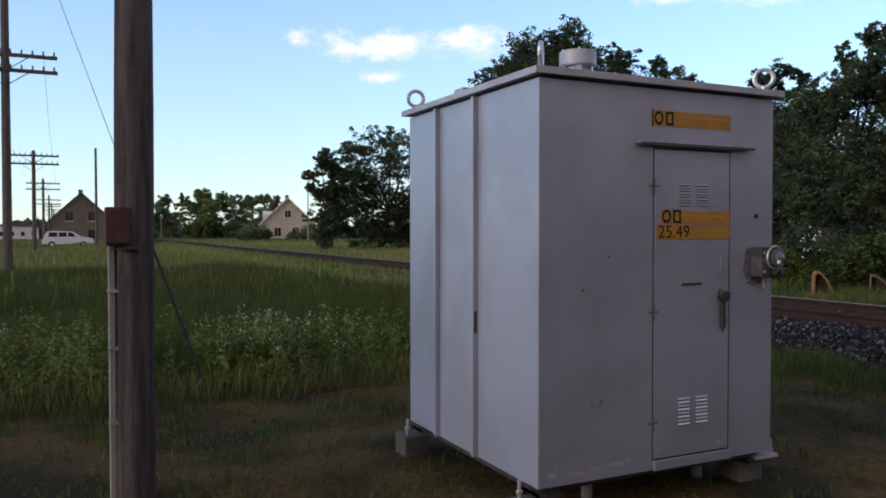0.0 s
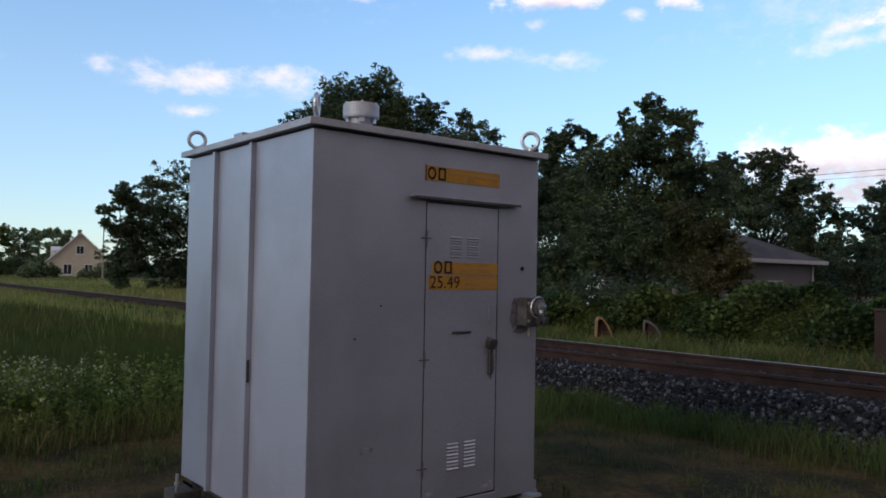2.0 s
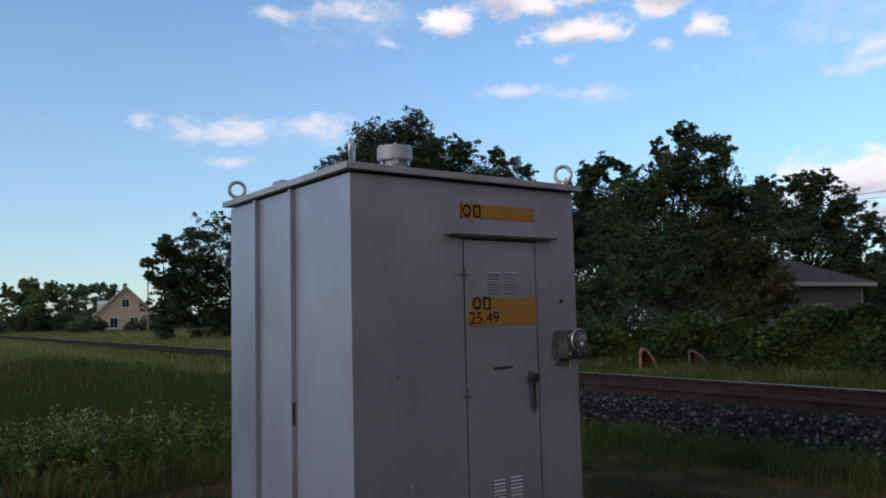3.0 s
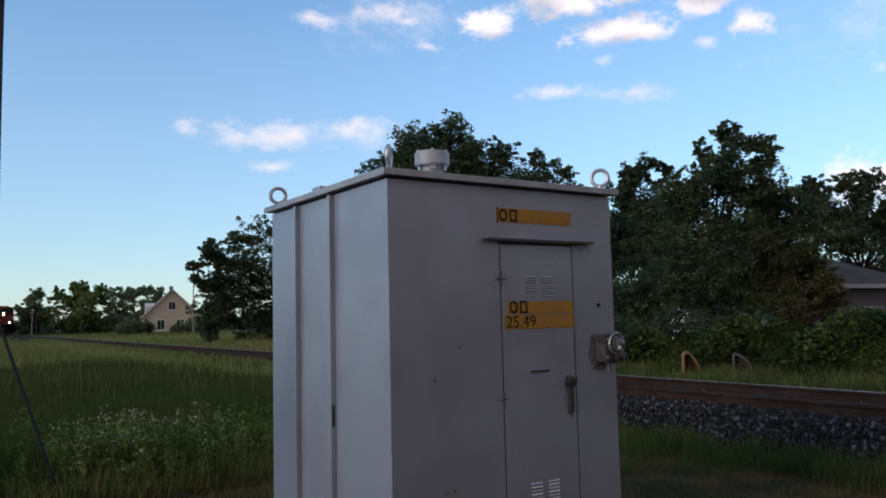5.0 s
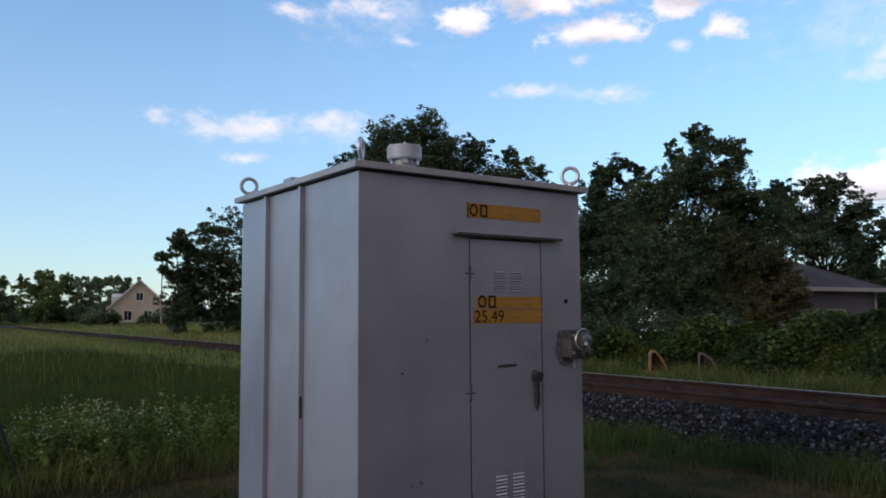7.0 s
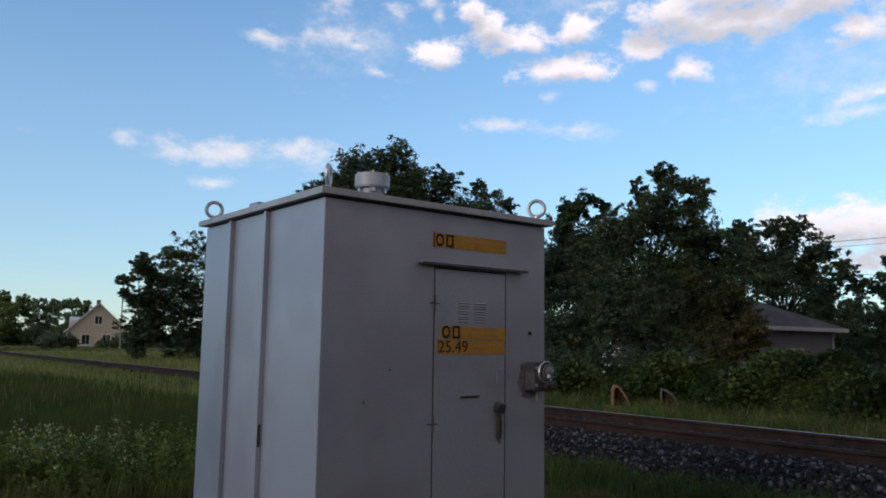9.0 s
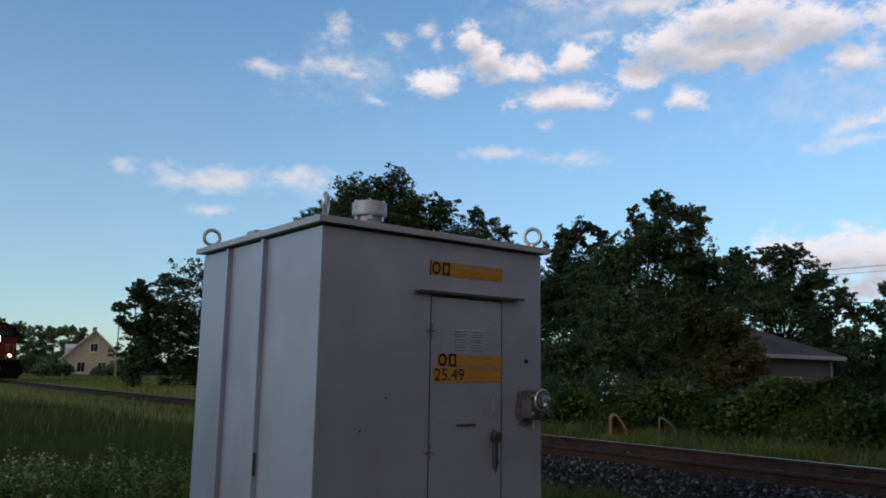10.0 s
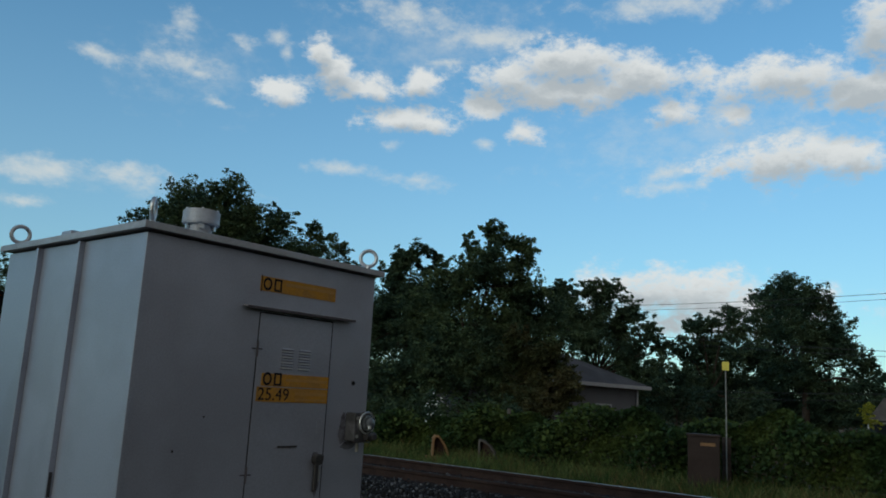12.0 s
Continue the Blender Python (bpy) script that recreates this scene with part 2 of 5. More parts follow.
BOX_GREY = paint("weathered_box", (0.115, 0.112, 0.118), 0.6, 0.1, 0.2, 7, 60, 0.1, second=(0.07, 0.068, 0.07))
DARK_PATCH = paint("dull_dark_patch", (0.115, 0.11, 0.125), 0.8, 0, 0.3, 18, 90, 0.03, second=(0.20, 0.195, 0.22), spread=0.6)
DRY_GRASS = paint("dry_grass", (0.17, 0.122, 0.046), 0.85, 0, 0.2, 0.6, 3, 0, second=(0.07, 0.062, 0.026), translucent=0.3, island=0.35)
FLOWER = paint("pale_weed_flower", (0.34, 0.38, 0.24), 0.8, 0, 0.15, 3, 10, 0, island=0.3, translucent=0.2)
# lighter patches put lit tops against dark voids into the leaf colour
LEAF = paint("maple_leaf", (0.058, 0.090, 0.056), 0.6, 0, 0.2, 0.7, 3, 0, second=(0.112, 0.148, 0.070), translucent=0.3, island=0.3)
LEAF_DARK = paint("dark_leaf", (0.048, 0.079, 0.053), 0.65, 0, 0.2, 0.5, 3, 0, second=(0.086, 0.120, 0.066), translucent=0.25, island=0.3)
# paler leaf for the trees down the track, haze put into its colour
LEAF_HAZY = paint("hazy_leaf", (0.078, 0.112, 0.062), 0.6, 0, 0.2, 0.4, 3, 0, second=(0.100, 0.130, 0.066), translucent=0.3, island=0.35)
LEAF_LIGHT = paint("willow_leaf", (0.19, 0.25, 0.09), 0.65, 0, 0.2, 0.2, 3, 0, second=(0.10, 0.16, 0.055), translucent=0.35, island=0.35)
# distance haze is painted into the leaves of the farthest trees
LEAF_FAR = paint("hazy_far_leaf", (0.18, 0.24, 0.135), 0.7, 0, 0.2, 0.2, 3, 0, second=(0.22, 0.27, 0.14), translucent=0.3, island=0.35)
LEAF_BROWN = paint("bronze_leaf", (0.10, 0.088, 0.04), 0.65, 0, 0.2, 0.3, 3, 0, second=(0.05, 0.07, 0.03), translucent=0.3, island=0.4)
VINE = paint("vine_leaf", (0.040, 0.068, 0.024), 0.6, 0, 0.2, 0.9, 3, 0, second=(0.088, 0.118, 0.034), translucent=0.3, island=0.45)
WEED = paint("weed_leaf", (0.115, 0.165, 0.038), 0.7, 0, 0.2, 0.8, 3, 0, second=(0.185, 0.222, 0.066), translucent=0.35, island=0.35)
YELLOW_LEAF = paint("yellow_leaf", (0.34, 0.34, 0.05), 0.7, 0, 0.2, 0.8, 3, 0, translucent=0.35, island=0.3)
# lightest grass: low sun on the far verge is put into the colour
MARGIN = paint("sunlit_verge_grass", (0.21, 0.24, 0.075), 0.8, 0, 0.2, 0.12, 3, 0, second=(0.26, 0.24, 0.09), spread=0.5, translucent=0.35, island=0.3)
BLOSSOM = paint("white_blossom", (0.6, 0.6, 0.55), 0.8, 0, 0.1, 3, 10, 0)
BARK = paint("bark", (0.07, 0.055, 0.045), 0.95, 0, 0.3, 4, 25, 0.5, stretch=(4, 4, 0.6))
YELLOW_WALL = paint("cream_siding", (0.52, 0.46, 0.36), 0.8, 0, 0.08, 1, 20, 0.05)
BROWN_WALL = paint("brown_shingle_wall", (0.20, 0.165, 0.14), 0.85, 0, 0.12, 1, 20, 0.1)
GREY_WALL = paint("grey_siding", (0.15, 0.145, 0.155), 0.8, 0, 0.08, 1, 20, 0.05)
TRIM = paint("dull_trim", (0.42, 0.41, 0.42), 0.7, 0, 0.08, 2, 30, 0.02)
WHITE = paint("white_paint", (0.72, 0.71, 0.70), 0.55, 0, 0.06, 2, 30, 0.02)
SHINGLE = paint("asphalt_shingle", (0.115, 0.102, 0.098), 0.95, 0, 0.2, 1.2, 18, 0.2, island=0.15)
GLASS = paint("window_glass", (0.03, 0.035, 0.04), 0.08, 0, 0.05, 1, 5, 0)
ROAD = paint("worn_road", (0.16, 0.155, 0.15), 0.9, 0, 0.15, 0.5, 20, 0.1)
RUBBER = paint("tyre_rubber", (0.02, 0.02, 0.02), 0.8, 0, 0.1, 5, 30, 0.05)
ORANGE = paint("locomotive_orange", (0.20, 0.034, 0.016), 0.6, 0, 0.2, 1.5, 20, 0.02, second=(0.13, 0.024, 0.013))
LOCO_BLACK = paint("locomotive_black", (0.010, 0.010, 0.011), 0.85, 0, 0.15, 2, 20, 0.02)
LOCO_WHITE = paint("locomotive_stripe", (0.20, 0.13, 0.10), 0.6, 0, 0.1, 2, 20, 0)
LAMP = paint("lit_lamp", (1.0, 0.80, 0.55), 0.3, 0, 0.02, 2, 5, 0, emit=40.0)
ARCH = paint("rusty_arch", (0.30, 0.17, 0.085), 0.85, 0, 0.2, 5, 40, 0.2)
CHEST = paint("brown_chest", (0.05, 0.035, 0.03), 0.7, 0, 0.15, 3, 30, 0.05)
REFLECT = paint("yellow_marker", (0.75, 0.62, 0.08), 0.4, 0, 0.05, 5, 20, 0)


# ---- mesh helpers ----
def mesh_of(name, bm, material, smooth=False):
    me = bpy.data.meshes.new(name)
    bm.normal_update()
    if smooth:
        for f in bm.faces:
            f.smooth = True
    bm.to_mesh(me)
    bm.free()
    me.materials.append(material)
    return me


def part(name, bm, material, parent=None, label="", smooth=False, at=None):
    ob = new(name, mesh_of(name, bm, material, smooth))
    if at is not None:
        ob.matrix_basis = at
    if parent is not None:
        ob.parent = parent
    if label:
        tagged(ob, label)
    return ob


def thing(name, label, category, at=(0, 0, 0), turn=0, group="", kind=""):
    e = new(name)
    e.empty_display_size = 0.2
    e.matrix_basis = pose(*at, 0, 0, turn)
    return tagged(e, label, category, group, kind)


def box(x0, y0, z0, x1, y1, z1, bevel=0.0, bm=None):
    bm = bm or bmesh.new()
    r = bmesh.ops.create_cube(bm, size=1, matrix=Matrix.Translation(((x0 + x1) / 2, (y0 + y1) / 2, (z0 + z1) / 2))
                              @ Matrix.Diagonal((x1 - x0, y1 - y0, z1 - z0, 1)))
    if bevel:
        es = list({e for v in r["verts"] for e in v.link_edges})
        bmesh.ops.bevel(bm, geom=es, offset=bevel, segments=2, affect="EDGES", profile=0.5)
    return bm


def cyl(p, q, r0, r1=None, seg=12, bm=None, caps=True):
    bm = bm or bmesh.new()
    p, q = Vector(p), Vector(q)
    d = q - p
    m = Matrix.Translation((p + q) / 2) @ d.to_track_quat("Z", "Y").to_matrix().to_4x4()
    bmesh.ops.create_cone(bm, cap_ends=caps, segments=seg, radius1=r0, radius2=r0 if r1 is None else r1, depth=d.length, matrix=m)
    return bm


def ring(r, tube, bm=None, m=Matrix(), seg=20, sides=8):
    """A torus round the local y axis."""
    bm = bm or bmesh.new()
    loops = []
    for i in range(seg):
        a = 2 * math.pi * i / seg
        loops.append([bm.verts.new(m @ Vector(((r + tube * math.cos(b)) * math.cos(a), tube * math.sin(b), (r + tube * math.cos(b)) * math.sin(a))))
                      for b in (2 * math.pi * j / sides for j in range(sides))])
    for i in range(seg):
        for j in range(sides):
            bm.faces.new((loops[i][j], loops[i][(j + 1) % sides], loops[(i + 1) % seg][(j + 1) % sides], loops[(i + 1) % seg][j]))
    return bm


def prism(outline, y0, y1, bm=None, axis="y"):
    """An outline in x and z, drawn out along y (or an outline in y and z along x)."""
    bm = bm or bmesh.new()
    def v(a, b, s):
        return bm.verts.new((a, s, b) if axis == "y" else (s, a, b))
    lo, hi = [v(a, b, y0) for a, b in outline], [v(a, b, y1) for a, b in outline]
    n = len(outline)
    bm.faces.new(lo)
    bm.faces.new(hi[::-1])
    for i in range(n):
        bm.faces.new((lo[i], hi[i], hi[(i + 1) % n], lo[(i + 1) % n]))
    bmesh.ops.recalc_face_normals(bm, faces=bm.faces)
    return bm


def wire_curve(name, points, radius, material, parent=None):
    cu = bpy.data.curves.new(name, "CURVE")
    cu.dimensions, cu.bevel_depth, cu.bevel_resolution = "3D", radius, 1
    sp = cu.splines.new("POLY")
    sp.points.add(len(points) - 1)
    for p, q in zip(sp.points, points):
        p.co = (*q, 1)
    cu.materials.append(material)
    ob = new(name, cu)
    if parent is not None:
        ob.parent = parent
    return ob


def sag(p, q, drop, n=10):
    p, q = Vector(p), Vector(q)
    return [p.lerp(q, i / n) - Vector((0, 0, 4 * drop * (i / n) * (1 - i / n))) for i in range(n + 1)]


def soup(name, verts, faces, material):
    """One mesh from arrays: verts (n, 3), faces (m, 3 or 4)."""
    me = bpy.data.meshes.new(name)
    n, m, k = len(verts), len(faces), faces.shape[1]
    me.vertices.add(n)
    me.vertices.foreach_set("co", np.asarray(verts, np.float32).ravel())
    me.loops.add(m * k)
    me.loops.foreach_set("vertex_index", np.asarray(faces, np.int32).ravel())
    me.polygons.add(m)
    me.polygons.foreach_set("loop_start", np.arange(0, m * k, k, dtype=np.int32))
    me.update(calc_edges=True)
    me.materials.append(material)
    return me


def turns(rng, n):
    """n random rotations."""
    q = rng.normal(size=(n, 4))
    q /= np.linalg.norm(q, axis=1)[:, None]
    w, x, y, z = q.T
    return np.stack([np.stack([1 - 2 * (y * y + z * z), 2 * (x * y - z * w), 2 * (x * z + y * w)], 1),
                     np.stack([2 * (x * y + z * w), 1 - 2 * (x * x + z * z), 2 * (y * z - x * w)], 1),
                     np.stack([2 * (x * z - y * w), 2 * (y * z + x * w), 1 - 2 * (x * x + y * y)], 1)], 1)


# ---- ground ----
TRACK_X, RAIL_Z = 8.61, 0.46


def ground_z(x, y):
    z = 0.05 * noise.noise((x * 0.22, y * 0.22, 0)) + 0.02 * noise.noise((x * 0.9, y * 0.9, 3))
    far = max(0.0, math.hypot(x, y) - 40)
    return z - min(far * 0.004, 1.2)


def make_ground():
    bm = bmesh.new()
    def steps(n, reach):
        return [math.copysign(abs(i / n) ** 3.2 * reach, i) for i in range(-n, n + 1)]
    xs, ys = [4 + a for a in steps(46, 2500)], [6 + a for a in steps(46, 2500)]
    grid = [[bm.verts.new((x, y, ground_z(x, y))) for x in xs] for y in ys]
    for j in range(len(ys) - 1):
        for i in range(len(xs) - 1):
            bm.faces.new((grid[j][i], grid[j][i + 1], grid[j + 1][i + 1], grid[j + 1][i]))
    tagged(part("ground", bm, GROUND, smooth=True), "worn brown soil with short patchy grass beside a railway", "ground", kind="structure")


make_ground()

road = part("road", prism([(-60, -0.5), (-60, -0.1), (60, -0.1), (60, -0.5)], 80, 90), ROAD)
tagged(road, "pale grey worn road across the far end of the field", "road", kind="structure")


# ---- railway ----
def make_track():
    y0, y1 = -30.0, 260.0
    bm = prism([(6.0, -0.3), (6.1, -0.03), (7.0, 0.27), (10.3, 0.27), (11.4, -0.02), (11.5, -0.3)], y0, y1)
    bed = part("ballast_bed", bm, STONE)
    tagged(bed, "raised bed of grey crushed stone under the track", "ballast", kind="structure")
    profile = [(-0.075, 0), (-0.075, 0.012), (-0.02, 0.03), (-0.009, 0.05), (-0.009, 0.125), (-0.036, 0.14), (-0.036, 0.172),
               (-0.028, 0.18), (0.028, 0.18), (0.036, 0.172), (0.036, 0.14), (0.009, 0.125), (0.009, 0.05), (0.02, 0.03), (0.075, 0.012), (0.075, 0)]
    for side in (-1, 1):
        x = TRACK_X + side * 0.753
        rail = thing("rail", "brown rusted steel rail with a worn head, reflections put in its colour", "rail", (x, 0, RAIL_Z - 0.18), group="rails of the track", kind="structure")
        part("rail_body", prism(profile, y0, y1), RUST, rail)
        part("rail_head", box(-0.03, y0, 0.1802, 0.03, y1, 0.1835), RAIL_TOP if side < 0 else RAIL_BRIGHT, rail, "worn running surface")
    rng = random.Random(4)
    me = mesh_of("tie", box(-1.3, -0.11, -0.17, 1.3, 0.11, 0.0, 0.01), TIE)
    plate = mesh_of("tie_plate", box(-0.17, -0.09, 0.0, 0.17, 0.09, 0.015), RUST)
    spike = mesh_of("spike", box(-0.02, -0.012, 0.0, 0.02, 0.012, 0.05), RUST)
    for i in range(150):
        t = new("tie", me)
        t.matrix_basis = pose(TRACK_X + rng.uniform(-0.04, 0.04), -10 + i * 0.53, RAIL_Z - 0.195, 0, 0, rng.uniform(-1, 1))
        tagged(t, "dark creosoted timber railway tie in ballast", "railway tie", "ties of the track")
        for s in (-0.753, 0.753):
            p = new("tie_plate", plate)
            p.parent, p.matrix_basis = t, pose(s, 0, 0.0)
            if i < 45:
                for u in (-0.1, 0.1):
                    k = new("spike", spike)
                    k.parent, k.matrix_basis = p, pose(u, 0.05 * (1 if u > 0 else -1), 0.0)
    # stones
    bm = bmesh.new()
    bmesh.ops.create_cone(bm, cap_ends=True, segments=5, radius1=1.0, radius2=0.55, depth=1.3)
    for v in bm.verts:
        v.co *= 0.7 + 0.6 * rng.random()
    bmesh.ops.triangulate(bm, faces=bm.faces)
    bm.verts.index_update()
    sv = np.array([v.co[:] for v in bm.verts])
    sf = np.array([[v.index for v in f.verts] for f in bm.faces])
    stone = mesh_of("stone", bm, STONE)
    r = np.random.default_rng(5)

    def scatter(n, ya, yb):
        x = np.concatenate([5.95 + 2.0 * r.uniform(-0.25 * (r.uniform(0, 1, int(n * 0.62)) < 0.06), 1.0, int(n * 0.62)), r.uniform(7.95, 11.5, n - int(n * 0.62))])
        y = r.uniform(ya, yb, n)
        z = np.interp(x, [5.3, 6.08, 7.0, 10.3, 11.4], [0.0, 0.0, 0.27, 0.27, 0.0]) + r.uniform(-0.01, 0.03, n)
        return x, y, z, 0.012 + 0.024 * r.uniform(0, 1, n) ** 1.8

    def heap(name, n, ya, yb, grow=1.0):
        x, y, z, s = scatter(n, ya, yb)
        m = turns(r, n) * (s * grow)[:, None, None]
        v = np.einsum("nij,kj->nki", m, sv) + np.stack([x, y, z], 1)[:, None, :]
        f = (sf[None] + (np.arange(n) * len(sv))[:, None, None])
        ob = new(name, soup(name, v.reshape(-1, 3), f.reshape(-1, 3), STONE))
        return tagged(ob, "loose grey crushed ballast stones on the track bed", "gravel", kind="stuff")

    heap("ballast_stones", 54000, -4, 16)
    heap("ballast_stones", 9000, 16, 60, 1.5)
    x, y, z, s = scatter(300, 0.0, 6.0)
    x = r.uniform(6.05, 7.1, 300)
    z = np.interp(x, [6.08, 7.0], [0.0, 0.27]) + 0.03
    for i in range(300):
        o = new("stone", stone)
        o.parent = bed
        k = s[i] * 1.3
        o.matrix_basis = Matrix.LocRotScale((x[i], y[i], z[i]), Euler(r.uniform(0, 6, 3).tolist()), (k, k * 0.9, k * 0.75))


make_track()


# ---- signal cabinet ----
def bars(parent, name, material, spots, depth=0.003):
    for x0, z0, x1, z1 in spots:
        part(name, box(x0, -depth, z0, x1, 0.0, z1), material, parent)


def make_cabinet():
    W, D, Z0, Z1 = 1.80, 1.79, 0.225, 2.52
    c = thing("signal_cabinet", "silver-grey painted steel railway signal cabinet with lifting rings", "signal cabinet")
    t = 0.02
    # front wall with an opening for the door
    x0, x1, d0, d1 = 0.808, 1.424, 0.285, 2.166
    for nm, a in (("front_panel", (0, 0, Z0, x0, t, Z1)), ("front_panel", (x1, 0, Z0, W, t, Z1)),
                  ("front_panel", (x0, 0, d1, x1, t, Z1)), ("front_panel", (x0, 0, Z0, x1, t, d0))):
        part(nm, box(*a), GALV, c)
    part("side_panel", box(0, t, Z0, t, D, Z1), GALV, c)
    part("side_panel", box(W - t, t, Z0, W, D, Z1), GALV, c)
    part("back_panel", box(t, D - t, Z0, W - t, D, Z1), GALV, c)
    # the shade under the cabinet is put into the pan's dark colour
    part("shaded_floor_pan", box(0.06, 0.06, Z0 - 0.045, W - 0.06, D - 0.06, Z0 - 0.002), DARK_STEEL, c)
    part("corner_edge", box(-0.004, -0.004, Z0, 0.02, 0.02, Z1, 0.003), GALV, c)
    # folded seams on the side
    for y in (0.725, 1.285):
        part("seam_rib", box(-0.036, y - 0.016, Z0, -0.0005, y + 0.016, Z1, 0.003), GALV, c)
    part("rub_mark", box(-0.030, 0.705, 1.02, -0.012, 0.7085, 1.16), DARK_STEEL, c, "dark scuff on the seam")
    # roof
    roof = part("roof", box(-0.045, -0.045, 2.535, W + 0.045, D + 0.045, 2.570, 0.004), GALV, c)
    part("drip_edge", box(-0.05, -0.05, 2.534, W + 0.05, -0.043, 2.574, 0.002), ZINC_EDGE, roof)
    part("drip_edge", box(-0.05, -0.043, 2.534, -0.043, D + 0.05, 2.574, 0.002), ZINC_EDGE, roof)
    part("drip_edge", box(W + 0.043, -0.043, 2.534, W + 0.05, D + 0.05, 2.574, 0.002), ZINC_EDGE, roof)
    part("roof_seam", box(-0.03, 0.86, 2.569, 0.62, 0.99, 2.605, 0.008), GALV, roof)
    for i in range(5):
        part("rivet", cyl((0.95 + i * 0.17, -0.02, 2.565), (0.95 + i * 0.17, -0.02, 2.580), 0.012, 0.008, 8), GALV, roof)
    # vent
    v = part("roof_vent", cyl((0.9, 0.9, 2.56), (0.9, 0.9, 2.85), 0.085, seg=28), ZINC_EDGE, c, "galvanised round roof vent", smooth=False)
    bm = cyl((0.9, 0.9, 2.82), (0.9, 0.9, 2.925), 0.13, seg=36)
    bmesh.ops.bevel(bm, geom=[e for e in bm.edges if abs(e.verts[0].co.z - e.verts[1].co.z) < 1e-4], offset=0.008, segments=2, affect="EDGES")
    part("vent_cap", bm, ZINC_EDGE, v)
    for a in range(5):
        q = 2 * math.pi * a / 5 + 0.4
        part("vent_bracket", box(-0.006, -0.02, 0, 0.006, 0.02, 0.05), STEEL, v, at=pose(0.9 + 0.1 * math.cos(q), 0.9 + 0.1 * math.sin(q), 2.785, 0, 0, math.degrees(q)))
        part("vent_screw", cyl((0, 0, 0), (0, 0, 0.012), 0.008, seg=8), STEEL, v, at=pose(0.9 + 0.11 * math.cos(q), 0.9 + 0.11 * math.sin(q), 2.924))
    # lifting rings
    for x, y, turn in ((0.05, 0.06, 52), (0.04, D - 0.02, -15), (W - 0.02, 0.06, -50), (W - 0.05, D - 0.06, -30)):
        m = pose(x, y, 2.569, 0, 0, turn)
        bm = ring(0.058, 0.014, m=Matrix.Translation((0, 0, 0.098)))
        cyl((0, 0, 0), (0, 0, 0.045), 0.017, seg=10, bm=bm)
        cyl((0, 0, 0), (0, 0, 0.014), 0.03, seg=6, bm=bm)
        part("lifting_ring", bm, STEEL, c, "thick galvanised eye bolt", smooth=False, at=m)
    # door
    g = 0.006
    door = part("door", box(x0 + g, -0.004, d0 + g, x1 - g, 0.018, d1 - g, 0.003), GALV, c)
    # black sheet and strips paint in the shade of the door's gaps
    part("door_gap", box(x0, 0.012, d0, x1, 0.019, d1), BLACK, c)
    for gx0, gz0, gx1, gz1 in ((x0 - 0.001, d0, x0 + 0.0055, d1), (x1 - 0.0055, d0, x1 + 0.001, d1), (x0 + 0.006, d1 - 0.0055, x1 - 0.006, d1 + 0.002)):
        part("door_gap_shade", box(gx0, -0.0025, gz0, gx1, 0.0115, gz1), BLACK, c)
    for z in (1.937, 1.181, 0.511):
        part("hinge", cyl((x0 + 0.002, -0.009, z - 0.05), (x0 + 0.002, -0.009, z + 0.05), 0.005, seg=8), HOOD_EDGE, door)
        part("hinge_leaf", box(x0 - 0.04, -0.006, z - 0.004, x0 + 0.04, -0.0045, z + 0.004), HOOD_EDGE, door)
    for za, zb in ((1.822, 1.960), (0.472, 0.650)):
        for xa, xb in ((1.005, 1.098), (1.147, 1.243)):
            n = 8
            for i in range(n):
                z = zb - (i + 0.5) * (zb - za) / n
                bm = prism([(-0.004, z - 0.006), (-0.012, z - 0.004), (-0.004, z + 0.006)], xa, xb, axis="x")
                part("louvre", bm, STEEL if i % 2 else GALV, door)
                part("louvre_slot", box(xa, -0.0062, z - 0.0085, xb, -0.0042, z - 0.0062), BLACK, door)
    # dark hood colours paint in its unlit top and shaded underside
    part("rain_hood", prism([(0.0, 2.192), (-0.043, 2.186), (-0.043, 2.192), (0.0, 2.203)], 0.682, 1.595, axis="x"), GALV_SCUFF_SHADE, c, "folded rain hood over the door")
    part("hood_shade_edge", box(0.682, -0.046, 2.178, 1.595, -0.0435, 2.194), HOOD_EDGE, c)
    part("door_sill", box(x0 + 0.01, -0.016, 0.222, x1 + 0.012, 0.0, 0.282, 0.003), GALV, c)
    # black strip drawn as the shadow above the sill
    part("sill_shadow_gap", box(x0 + 0.01, -0.0055, 0.2835, x1 - 0.004, -0.001, 0.2905), BLACK, c)
    # handle, latch, keepers
    h = part("door_handle", box(1.342, -0.028, 1.06, 1.374, -0.006, 1.245, 0.007), DARK_STEEL, door, "dark grey lever handle")
    part("handle_hub", cyl((1.358, -0.045, 1.26), (1.358, -0.004, 1.26), 0.035, seg=14), DARK_STEEL, h)
    part("handle_bolt", box(1.325, -0.05, 1.262, 1.392, -0.036, 1.288, 0.004), DARK_STEEL, h)
    part("padlock_hasp", cyl((1.385, -0.02, 1.12), (1.385, -0.02, 1.19), 0.006, seg=8), STEEL, h)
    part("latch_bar", box(1.03, -0.014, 1.338, 1.187, -0.004, 1.350, 0.003), DARK_STEEL, door)
    part("latch_plate", box(1.345, -0.008, 1.42, 1.412, -0.004, 1.52, 0.002), GALV, door, "bare patch round the old lock")
    part("plugged_hole", cyl((1.655, -0.006, 1.763), (1.655, 0.0, 1.763), 0.014, seg=12), BLACK, c)
    part("dent_mark", cyl((0.395, -0.0015, 0.675), (0.395, 0.0, 0.675), 0.028, 0.028, seg=10), GALV_SCUFF_SHADE, c)
